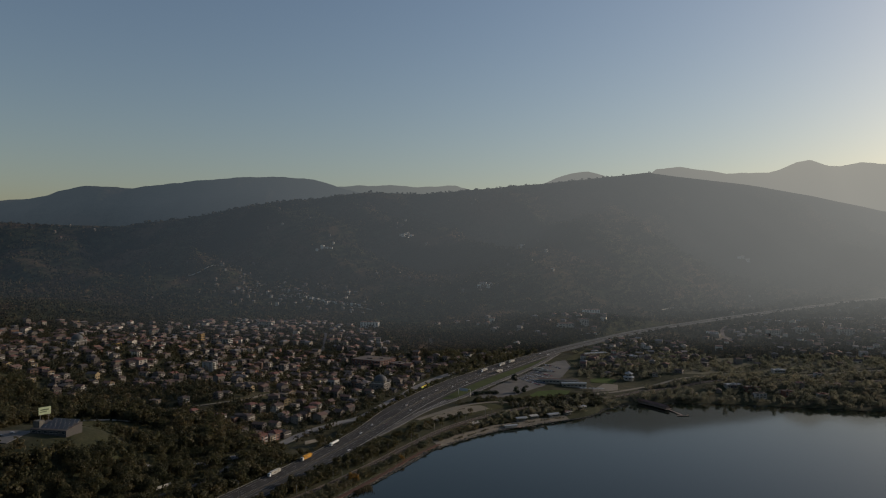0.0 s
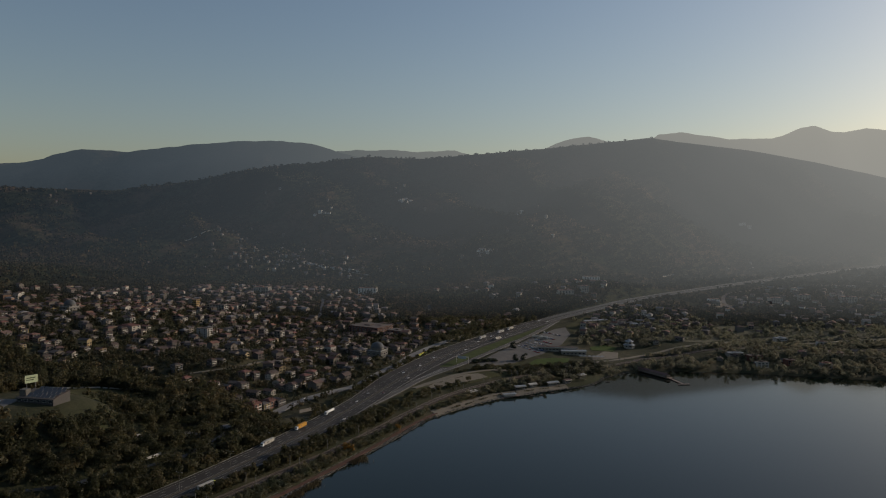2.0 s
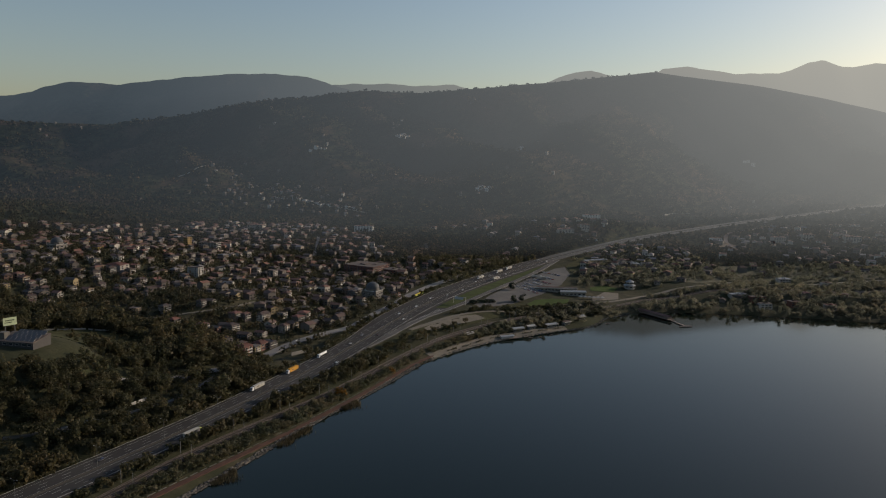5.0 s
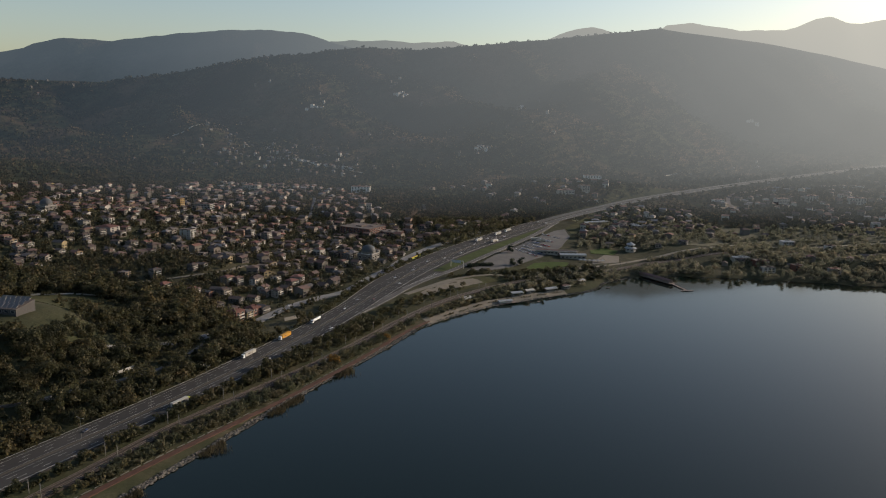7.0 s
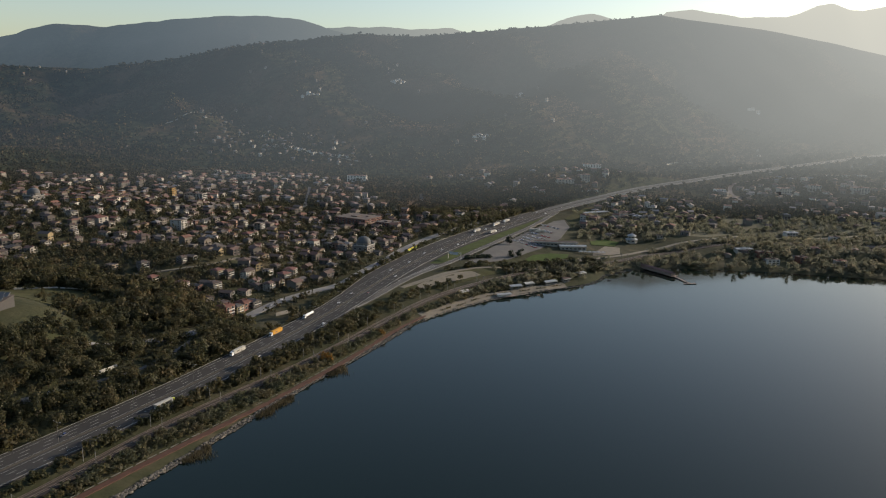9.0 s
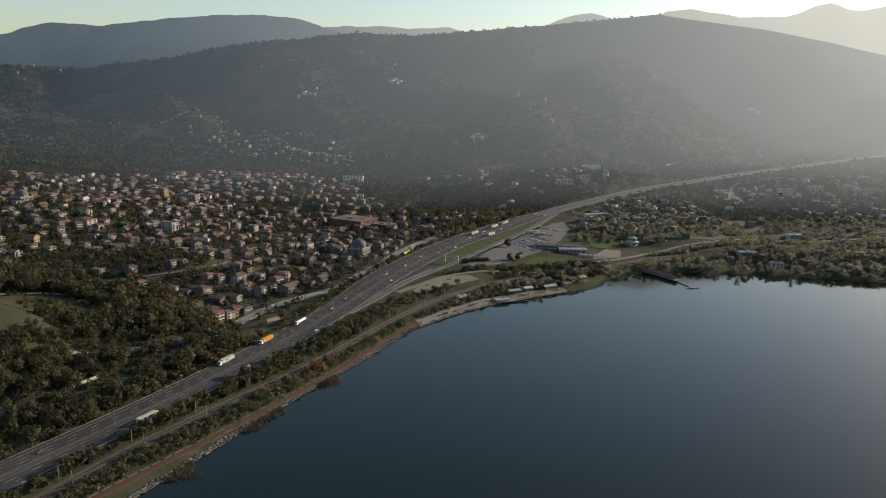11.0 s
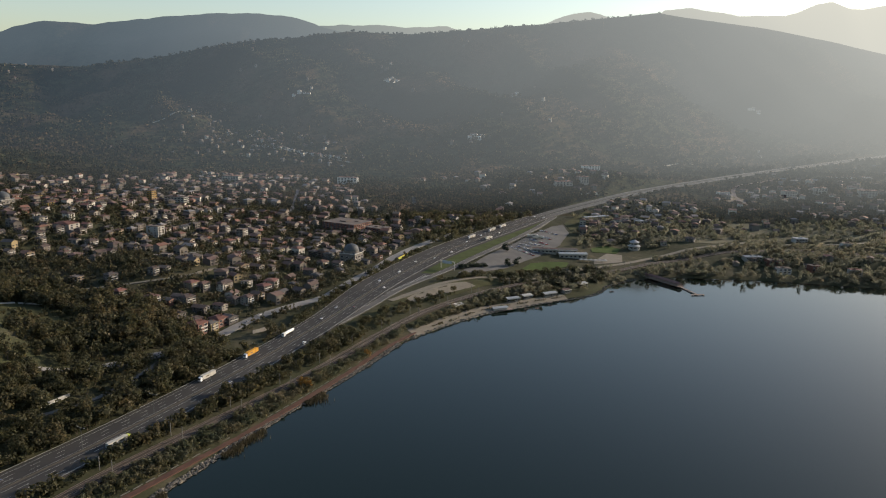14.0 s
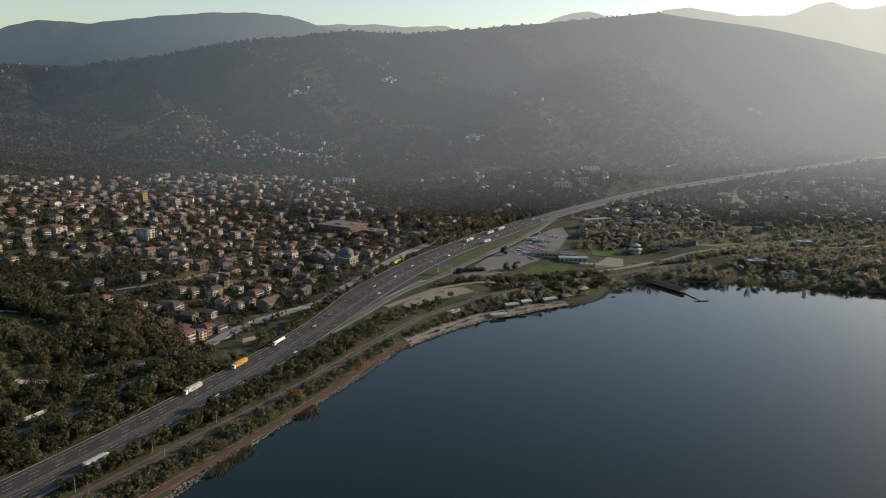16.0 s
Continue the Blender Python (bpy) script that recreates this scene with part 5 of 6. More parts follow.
bb = tagged(new("billboard"), "pale green and white billboard on a steel frame", "billboard")
bb.matrix_basis = pose(-350, 622, float(ground_height(-350, 622)), 0, 0, 55)
panel = solid("panel", *box_data(-5.2, 5.2, -0.15, 0.15, 12.5, 19.0), plain("billboard_print", (0.42, 0.48, 0.30), 0.6), bb)
solid("print_bar", *joined([box_data(-3.8, 3.4, -0.2, -0.16, 16.2, 17.2), box_data(-4.2, 1.8, -0.2, -0.16, 14.6, 15.4)]), plain("dark_print", (0.10, 0.12, 0.07), 0.7), panel)
for px in (-3.6, 3.6):
    solid("post", *box_data(px - 0.2, px + 0.2, 0.15, 0.5, -2, 18.5), M_STEEL, bb)

patch("yard", [(-404, 588), (-356, 578), (-353, 612), (-400, 622)], M_PAVED, 0.45, label="pale paved yard with parked cars beside the dark building", category="yard")

# retaining walls in the woods and field edge
def long_wall(label, a, b2, h, mat):
    n = max(3, int(math.dist(a, b2) / 5))
    v, f = [], []
    for i in range(n + 1):
        x, y = a[0] + (b2[0] - a[0]) * i / n, a[1] + (b2[1] - a[1]) * i / n
        z = float(ground_height(x, y))
        d = Vector((b2[0] - a[0], b2[1] - a[1])).normalized()
        for s, t in ((-0.25, -1.0), (0.25, -1.0), (0.25, h), (-0.25, h)):
            v.append((x - d.y * s, y + d.x * s, z + t))
    f = [(i * 4 + j, i * 4 + (j + 1) % 4, i * 4 + 4 + (j + 1) % 4, i * 4 + 4 + j) for i in range(n) for j in range(4)] + [(3, 2, 1, 0), tuple(n * 4 + j for j in range(4))]
    return tagged(solid("retaining_wall", v, f, mat), label, "wall", kind="structure")


long_wall("pale concrete retaining wall in the woods", (-256, 520), (-238, 540), 2.6, M_CONCRETE)
long_wall("pale concrete wall between trees", (-233, 560), (-225, 584), 2.2, M_CONCRETE)
long_wall("weathered yellow garden wall above the frontage road", (-214, 737), (-196, 758), 3.5, M_STONE)
long_wall("pale stone wall below the frontage road", (-146, 735), (-130, 752), 3.2, M_STONE)
long_wall("white wall along the meadow", (-380, 722), (-350, 742), 1.6, M_TRIM)
long_wall("white wall along the meadow edge", (-348, 743), (-300, 752), 1.2, M_TRIM)

# piers and boats
M_DECK = plain("grey_deck_wood", (0.20, 0.15, 0.125), 0.85)


def deck(root, a, b2, half, z, piles=True):
    d = Vector((b2[0] - a[0], b2[1] - a[1]))
    n, u = d.length, d.normalized()
    m = Matrix(((u.x, -u.y, 0, a[0]), (u.y, u.x, 0, a[1]), (0, 0, 1, 0), (0, 0, 0, 1)))
    ob = solid("deck", *box_data(0, n, -half, half, z - 0.3, z), M_DECK, root)
    ob.matrix_basis = m
    for i in range(int(n / 7) + 1):
        for s in (-1, 1):
            p = solid("pile", *tube([(i * 7 + 0.5, s * (half - 0.3), -5), (i * 7 + 0.5, s * (half - 0.3), z - 0.3)], [0.18, 0.18]), M_DECK, root)
            p.matrix_basis = m
    return m, n


pier = tagged(new("pier"), "broad wooden pier with a dark roofed boathouse", "pier")
m, n = deck(pier, (262, 1000), (291, 948), 5.0, 1.5)
ob = solid("boathouse_wall", *box_data(4, n - 3, -3.6, 3.6, 1.5, 4.4), M_DECK, pier)
ob.matrix_basis = m
v, f = gable_roof(n - 7, 8.2, 4.4, 1.5, 0.5)
ob = solid("boathouse_roof", v, f, plain("dark_red_roof", (0.13, 0.07, 0.06), 0.8), pier)
ob.matrix_basis = m @ pose(n / 2 + 0.5, 0, 0)
deck(pier, (290, 950), (298, 916), 1.3, 1.0)
deck(pier, (291, 915), (306, 917), 1.5, 0.9)
jetty = tagged(new("jetty"), "lakeside landing stage with a pale low hut", "jetty")
m, n = deck(jetty, (62, 838), (86, 848), 4.0, 1.4)
solid("hut_wall", *box_data(5, 20, -2.2, 2.6, 1.4, 3.6), M_TRIM, jetty).matrix_basis = m
v, f = gable_roof(16, 6.2, 3.6, 0.9, 0.4)
solid("hut_roof", v, f, M_METALROOF, jetty).matrix_basis = m @ pose(12.5, 0.2, 0)


def boat():
    root = tagged(new("rowing_boat"), "small dark rowing boat moored by the shore", "boat", "moored boats")
    ring = [(-2.6, 0.0), (-2.0, 0.8), (0, 1.05), (1.8, 0.8), (3.2, 0), (1.8, -0.8), (0, -1.05), (-2.0, -0.8)]
    k = len(ring)
    v = [(x * 0.8, y * 0.6, -0.2) for x, y in ring] + [(x, y, 0.55) for x, y in ring] + [(x * 0.92, y * 0.85, 0.55) for x, y in ring] + [(x * 0.75, y * 0.6, 0.05) for x, y in ring]
    f = [(i + a * k, (i + 1) % k + a * k, (i + 1) % k + a * k + k, i + a * k + k) for a in range(3) for i in range(k)] + [tuple(range(k))[::-1], tuple(range(3 * k, 4 * k))]
    solid("hull", v, f, M_DECK, root)
    for x in (-1.0, 0.8):
        solid("bench", *box_data(x - 0.15, x + 0.15, -0.75, 0.75, 0.3, 0.36), M_DECK, root)
    return root


ship = boat()
for i, (x, y, a) in enumerate(((101, 850, 20), (127, 866, -60), (112, 853, 40), (205, 925, 10))):
    if i:
        copy_thing(ship, pose(x, y, 0.05, 0, 0, a))
    else:
        ship.matrix_basis = pose(x, y, 0.05, 0, 0, a)

# trees
M_LEAF = foliage("broad_leaves", [(0.12, (0.043, 0.047, 0.023)), (0.42, (0.060, 0.061, 0.030)), (0.68, (0.077, 0.069, 0.033)), (0.92, (0.10, 0.077, 0.037))], 0.58)
M_GARDEN = foliage("garden_leaves", [(0.12, (0.030, 0.036, 0.021)), (0.45, (0.050, 0.053, 0.029)), (0.75, (0.078, 0.068, 0.036)), (0.95, (0.115, 0.085, 0.045))], 0.5)
M_AUTUMN = foliage("autumn_leaves", [(0.2, (0.15, 0.085, 0.02)), (0.8, (0.26, 0.14, 0.03))])
M_PINE = foliage("dark_needles", [(0.2, (0.010, 0.018, 0.010)), (0.8, (0.030, 0.040, 0.020))], 0.15)
M_WOODS = foliage("mid_woods", [(0.12, (0.052, 0.062, 0.038)), (0.45, (0.082, 0.090, 0.052)), (0.7, (0.115, 0.107, 0.063)), (0.95, (0.15, 0.122, 0.070))], 0.58)
M_POPLAR = foliage("yellowing_leaves", [(0.12, (0.055, 0.060, 0.032)), (0.5, (0.085, 0.080, 0.042)), (0.9, (0.125, 0.098, 0.050))], 0.62)
# Leaf colours lightened and greyed to imitate haze over valley and far shore.
M_HAZE_LEAF = foliage("haze_paled_leaves", [(0.12, (0.105, 0.116, 0.082)), (0.45, (0.150, 0.152, 0.108)), (0.75, (0.185, 0.172, 0.120)), (0.95, (0.23, 0.185, 0.125))], 0.68)
M_REED = foliage("dry_reeds", [(0.2, (0.05, 0.042, 0.024)), (0.8, (0.10, 0.082, 0.045))])
M_BARK = plain("bark", (0.085, 0.065, 0.05), 0.95, scale=2.0)


def crown_data(count, leaf, wide, tall, base, seed, lobes=6, cone=False):
    """Leaf clumps as bent quads on the skin and inside of several lobes: corner points, four to a clump."""
    rng = np.random.default_rng(seed)
    centre = rng.normal(0, 1, (lobes, 3)) * (wide * 0.22, wide * 0.22, tall * 0.20) + (0, 0, base + tall * 0.5)
    size = rng.uniform(0.55, 1.0, lobes)
    k = rng.integers(0, lobes, count)
    d = rng.normal(0, 1, (count, 3))
    d /= np.linalg.norm(d, axis=1)[:, None]
    reach = rng.uniform(0.55, 1.05, count) ** 0.5
    p = centre[k] + d * (size[k] * reach)[:, None] * (wide * 0.36, wide * 0.36, tall * 0.36)
    if cone:
        h = rng.uniform(0, 1, count) ** 0.8
        a = rng.uniform(0, 6.283, count)
        r = wide * 0.5 * (1 - h) * rng.uniform(0.5, 1.05, count) + 0.15
        p = np.stack([r * np.cos(a), r * np.sin(a), base + tall * h], -1)
    p[:, 2] = np.maximum(p[:, 2], base * 0.7)
    n = d + rng.normal(0, 0.28, (count, 3)) + (0, 0, 0.2)
    n /= np.linalg.norm(n, axis=1)[:, None]
    a = np.cross(n, rng.normal(0, 1, (count, 3)))
    a /= np.linalg.norm(a, axis=1)[:, None]
    b = np.cross(n, a)
    s = leaf * rng.uniform(0.55, 1.25, count)[:, None] / 2
    bend = n * s * rng.uniform(0.1, 0.6, (count, 1))
    return np.stack([p - a * s - bend, p - b * s * 0.9 + bend, p + a * s - bend, p + b * s * 0.9 + bend], 1).reshape(-1, 3)


def quads_mesh(name, verts, material):
    k = len(verts) // 4
    me = bpy.data.meshes.new(name)
    me.vertices.add(4 * k)
    me.vertices.foreach_set("co", np.asarray(verts, np.float32).ravel())
    me.loops.add(4 * k)
    me.loops.foreach_set("vertex_index", np.arange(4 * k, dtype=np.int32))
    me.polygons.add(k)
    me.polygons.foreach_set("loop_start", np.arange(0, 4 * k, 4, dtype=np.int32))
    me.polygons.foreach_set("loop_total", np.full(k, 4, np.int32))
    me.materials.append(material)
    me.update(calc_edges=True)
    return me


def planted(crowns, places, seed, low=0.75, high=1.3):
    """The crowns, turned and sized at random, at the places: one array of corners."""
    rng = np.random.default_rng(seed)
    out = []
    for x, y, z in places:
        c = crowns[rng.integers(len(crowns))]
        a, s, t = rng.uniform(0, 6.28), rng.uniform(low, high), rng.uniform(0.85, 1.2)
        out.append(np.stack([(c[:, 0] * math.cos(a) - c[:, 1] * math.sin(a)) * s + x, (c[:, 0] * math.sin(a) + c[:, 1] * math.cos(a)) * s + y, c[:, 2] * s * t + z], -1))
    return np.concatenate(out)


def trunk_data(height, r, seed):
    rng = np.random.default_rng(seed)
    top = (rng.normal(0, 0.3), rng.normal(0, 0.3), height)
    pieces = [tube([(0, 0, -1.5), (0, 0, height * 0.4), top], [r, r * 0.75, r * 0.45])]
    for i in range(4):
        a = rng.uniform(0, 6.28)
        z = height * rng.uniform(0.55, 0.9)
        pieces.append(tube([(0, 0, z), (math.cos(a) * 1.0, math.sin(a) * 1.0, z + 1.0), (math.cos(a) * 2.2, math.sin(a) * 2.2, z + 2.3)], [r * 0.4, r * 0.3, r * 0.12], 5))
    return joined(pieces)


def grown(x, y, gap_road=4.0, gap_house=7.5, shore_gap=4.0):
    """Which places are free for a tree."""
    x, y = np.asarray(x), np.asarray(y)
    beside = off_line(x, y, MOTORWAY_FINE)
    ok = np.abs(beside) > 17.0 + gap_road + (beside > 0) * (outer_edge(y) - 16.1)
    ok &= off_line(x, y, SHORE_FINE) > shore_gap
    ok &= np.abs(off_line(x, y, np.array(SLIP))) > 5 + gap_road
    ok &= np.abs(off_line(x, y, np.array(RAILWAY))) > 6.0 + gap_road * 0.4
    for _, half, _, line in LOCALS:
        ok &= np.abs(off_line(x, y, np.array(line))) > half + gap_road * 0.6
    for area in CLEAR:
        ok &= ~inside(x, y, area)
    for a, b, r in SKIP + [(-334, 612, 24), (150, 1068, 20), (184, 1060, 24), (178, 1076, 20), (542, 1186, 12), (22, 962, 8)]:
        ok &= (x - a) ** 2 + (y - b) ** 2 > r * r * 0.7
    homes = np.array(spots + far)
    for i in range(0, len(x), 4000):
        d = ((x[i : i + 4000, None] - homes[:, 0]) ** 2 + (y[i : i + 4000, None] - homes[:, 1]) ** 2).min(1)
        ok[i : i + 4000] &= d > gap_house**2
    return ok


CLEAR = [
    [(-398, 672), (-384, 716), (-352, 742), (-318, 738), (-284, 722), (-270, 700), (-290, 676), (-312, 652), (-345, 662)],
    [(-392, 575), (-330, 560), (-296, 578), (-290, 640), (-312, 652), (-345, 664), (-398, 672)],
    [(34, 945), (62, 957), (94, 990), (117, 1020), (138, 1043), (176, 1109), (201, 1180), (201, 1235), (182, 1222), (142, 1158), (97, 1080), (62, 1010)],
    [(108, 1000), (130, 990), (172, 1012), (178, 1026), (150, 1030), (122, 1022)],
    [(196, 1036), (236, 1034), (264, 1052), (264, 1090), (240, 1112), (206, 1100)],
    [(-46, 862), (-10, 960), (60, 1105), (168, 1280), (185, 1262), (110, 1115), (28, 960), (-14, 880)],
    [(203, 1240), (230, 1290), (255, 1335), (268, 1325), (245, 1260), (222, 1200), (207, 1185)],
    [(-14, 764), (14, 800), (52, 842), (108, 876), (150, 900), (150, 889), (60, 826), (-8, 752)],
]


def woods(polygon, per, seed, **gaps):
    """Places for trees in a polygon, one to per square metres, thinned in patches."""
    rng = np.random.default_rng(seed)
    px, py = [p[0] for p in polygon], [p[1] for p in polygon]
    k = int((max(px) - min(px)) * (max(py) - min(py)) / per)
    x, y = rng.uniform(min(px), max(px), k), rng.uniform(min(py), max(py), k)
    keep = (np.abs(x) < 0.69 * y + 30) & inside(x, y, polygon) & (wavy(x, y, 38.0, seed) > rng.uniform(-1.4, 0.1, k))
    x, y = x[keep], y[keep]
    keep = grown(x, y, **gaps)
    x, y = x[keep], y[keep]
    return np.stack([x, y, ground_height(x, y)], -1)


NEAR = [crown_data(160, 1.6, 10.0, 8.0, 1.8, s, 8) for s in range(41, 47)]
TALL = [crown_data(170, 1.3, 6.5, 10.5, 1.8, s, 8) for s in range(51, 54)]
PINES = [crown_data(130, 1.1, 4.2, 11.0, 1.2, s, cone=True) for s in range(61, 63)]
MIDDLE = [crown_data(60, 1.95, 8.4, 7.2, 0.8, s, 7) for s in range(71, 76)]
FAR = [crown_data(18, 4.2, 10.0, 7.5, 0.6, s, 4) for s in range(81, 85)]
BUSH = [crown_data(42, 1.2, 4.2, 3.0, 0.4, s, 5) for s in range(91, 94)]

FOREST = [(-330, 430), (-290, 400), (-236, 455), (-206, 500), (-170, 590), (-148, 650), (-160, 700), (-190, 735), (-250, 768), (-350, 790), (-430, 800), (-520, 850), (-500, 690), (-420, 560)]
forest = woods(FOREST, 38, 101, gap_road=2.5)
nearest = np.argsort(forest[:, 1] + 0.35 * np.abs(forest[:, 0] + 200) - 400 * inside(forest[:, 0], forest[:, 1], [(-300, 470), (-215, 500), (-160, 660), (-215, 735), (-300, 700)]))
FINE = [crown_data(330, 1.15, 10.0, 8.0, 1.8, s, 8) for s in range(41, 47)]
CROWN_MESHES = [quads_mesh("crown", c, M_LEAF) for c in FINE + TALL]
TRUNK_MESHES = [mesh_of("trunk", *trunk_data(4.2, 0.24, s), [M_BARK]) for s in (1, 2, 3)]
LABELS = ["broad-leaved tree with a full dark green crown", "broad-leaved tree with an olive crown in the wood", "tall slender dark green tree"]


def tree(x, y, z, k, size, turn, crown=None, label=None, group="trees of the wood"):
    root = tagged(new("tree"), label or LABELS[0 if k < 3 else 1 if k < 6 else 2], "tree", group)
    root.matrix_basis = pose(x, y, z - 0.1, 0, 0, turn) @ Matrix.Diagonal((size, size, size, 1))
    put("trunk", TRUNK_MESHES[k % 3], root, Matrix())
    put("crown", crown or CROWN_MESHES[k], root, Matrix())
    return root


rng = np.random.default_rng(5)
for i in nearest[:300]:
    x, y, z = forest[i]
    tree(x, y, z, int(rng.integers(0, 9)), rng.uniform(0.75, 1.25), rng.uniform(0, 360))
rest = forest[nearest[300:]]
tagged(new("woodland", quads_mesh("woodland", planted([crown_data(110, 1.9, 10.0, 8.0, 1.8, s, 8) for s in range(41, 47)] + [crown_data(100, 1.6, 6.5, 10.5, 1.8, s, 8) for s in range(51, 53)], rest, 7), M_LEAF)), "dense mixed woodland with dark green and olive crowns", "woods", kind="stuff")
under = woods(FOREST, 36, 141, gap_road=0.3, gap_house=5.0)
rng = np.random.default_rng(143)
x, y = rng.uniform(-395, -262, 420), rng.uniform(655, 740, 420)
keep = inside(x, y, CLEAR[0]) & (wavy(x, y, 13.0, 2.0) + 0.012 * (x + 340) > rng.uniform(-0.2, 0.9, 420))
under = np.concatenate([under, np.stack([x[keep], y[keep], ground_height(x[keep], y[keep])], -1)])
tagged(new("undergrowth", quads_mesh("undergrowth", planted(BUSH, under, 31, 0.6, 1.5), M_LEAF)), "dense olive scrub under and between the trees", "shrubs", kind="stuff")
AUTUMN_MESH, PINE_MESH = quads_mesh("crown", NEAR[1], M_AUTUMN), quads_mesh("crown", PINES[0], M_PINE)
M_YOUNG = foliage("young_leaves", [(0.12, (0.050, 0.055, 0.025)), (0.5, (0.078, 0.074, 0.033)), (0.9, (0.125, 0.095, 0.04))], 0.5)
YOUNG = [quads_mesh("crown", c, M_YOUNG) for c in NEAR[:3]]
BROAD_PINE = quads_mesh("crown", crown_data(420, 1.25, 9.0, 5.5, 2.2, 77, 9), M_PINE)
tree(-83, 632, float(ground_height(-83, 632)), 1, 0.95, 40, AUTUMN_MESH, "small tree with orange autumn leaves beside the path", "single trees")
tree(-45, 700, float(ground_height(-45, 700)), 1, 0.7, 10, AUTUMN_MESH, "small tree with yellow-brown autumn leaves", "single trees")
tree(-208, 716, float(ground_height(-208, 716)), 2, 1.5, 0, None, "large round tree beside the garden wall", "single trees")
tree(-131, 735, float(ground_height(-131, 735)), 3, 1.15, 0, None, "round tree between the frontage road and the motorway", "single trees")
for x, y, s in ((98, 1054, 1.35), (95, 993, 1.2), (108, 1003, 1.2)):
    tree(x, y, float(ground_height(x, y)) + 0.4, 0, s, x * 7, BROAD_PINE, "broad dark umbrella pine in the car park", "car park pines")

rng = np.random.default_rng(15)
q, w = along([(-242, 290), (-182, 420), (-130.5, 517), (-107, 562), (-76.5, 622), (-58, 662), (-27.5, 732)], 6.4)
for i in range(len(q)):
    if rng.random() < 0.12:
        continue
    x, y = q[i] + np.array([-w[i][1], w[i][0]]) * rng.uniform(5.6, 7.4)
    tree(x, y, float(ground_height(x, y)) + 0.1, int(rng.integers(0, 6)), rng.uniform(0.36, 0.56), rng.uniform(0, 360), YOUNG[int(rng.integers(0, 3))], "young round tree in the row beside the lakeside path", "young trees beside the path")

rng = np.random.default_rng(16)
island = np.array([(36 + 32 * a + rng.normal(0, 0.8), 969 + 15 * a + rng.normal(0, 2.4)) for a in rng.uniform(0, 1, 60)])
island = np.c_[island, ground_height(island[:, 0], island[:, 1]) + 0.4]
tagged(new("island_hedge", quads_mesh("island_hedge", planted(BUSH, island, 33, 0.75, 1.25), M_PINE)), "dense dark hedge on the traffic island of the car park", "hedge", kind="stuff")
cove = woods([(88, 902), (150, 922), (205, 958), (216, 1000), (182, 1000), (120, 966), (76, 930)], 26, 151, gap_road=1.0, shore_gap=7.0)
tagged(new("promenade_trees", quads_mesh("promenade_trees", planted([crown_data(90, 1.9, 9.5, 8.0, 1.4, s, 8) for s in (45, 46)], cove, 34, 0.6, 1.05), M_GARDEN)), "dense dark trees between the lakeside cafes and the car park", "trees", kind="stuff")

ROADSIDE = [(-262, 330), (-228, 400), (-205, 440), (-140, 590), (-100, 680), (-60, 770), (-20, 840), (30, 880), (-40, 745), (-82, 655), (-118, 588), (-160, 505), (-190, 440), (-250, 330)]
strip = woods(ROADSIDE, 5, 103, gap_road=0.5)
LEFT_SIDE = [(-182, 612), (-168, 640), (-178, 676), (-160, 740), (-122, 808), (-78, 900), (-50, 985), (-10, 1070), (10, 1066), (-52, 930), (-84, 845), (-114, 760), (-144, 675)]
edge = woods(LEFT_SIDE, 10, 104, gap_road=0.5, gap_house=6.0)
strip = strip[(strip[:, 1] < 738) | (np.random.default_rng(6).random(len(strip)) < 0.3)]
strip = np.concatenate([strip, edge[np.abs(off_line(edge[:, 0], edge[:, 1], MOTORWAY_FINE)) < 25 + outer_edge(edge[:, 1]) - 16.1]])
tagged(new("roadside_trees", quads_mesh("roadside_trees", planted([crown_data(70, 2.1, 9.0, 7.6, 1.2, s, 8) for s in (43, 44)] + BUSH, strip, 8, 0.5, 0.95), M_LEAF)), "dark green trees and scrub between motorway and railway", "trees", kind="stuff")
VERGE = [(-246, 330), (-192, 428), (-178, 432), (-132, 500), (-92, 586), (-60, 648), (-30, 728), (-6, 768), (60, 838), (150, 905), (150, 940), (60, 880), (-36, 744), (-74, 664), (-134, 552), (-168, 488)]
shrubs = woods(VERGE, 8.5, 105, gap_road=0.5, shore_gap=6.0)
shrubs = shrubs[np.abs(off_line(shrubs[:, 0], shrubs[:, 1], np.array(PATH))) > 3.9]
tagged(new("lakeside_shrubs", quads_mesh("lakeside_shrubs", planted(BUSH + [c * 0.45 for c in NEAR[:2]], shrubs, 9, 0.7, 1.35), M_WOODS)), "olive shrubs and young trees along the lakeside path", "shrubs", kind="stuff")
BANK = [(0, 800), (60, 850), (150, 908), (196, 930), (214, 968), (250, 998), (300, 1004), (430, 992), (530, 975), (800, 910), (900, 1060), (600, 1090), (420, 1078), (300, 1038), (222, 988), (140, 936), (62, 878)]
bank = woods(BANK, 58, 107, gap_road=2.0, shore_gap=3.0)
tagged(new("lakeside_trees", quads_mesh("lakeside_trees", planted(MIDDLE + TALL[:1] + NEAR[:1], bank, 10, 0.55, 1.1), M_HAZE_LEAF)), "olive and autumn-tinted trees on the lake shore, paled as by haze", "trees", kind="stuff")
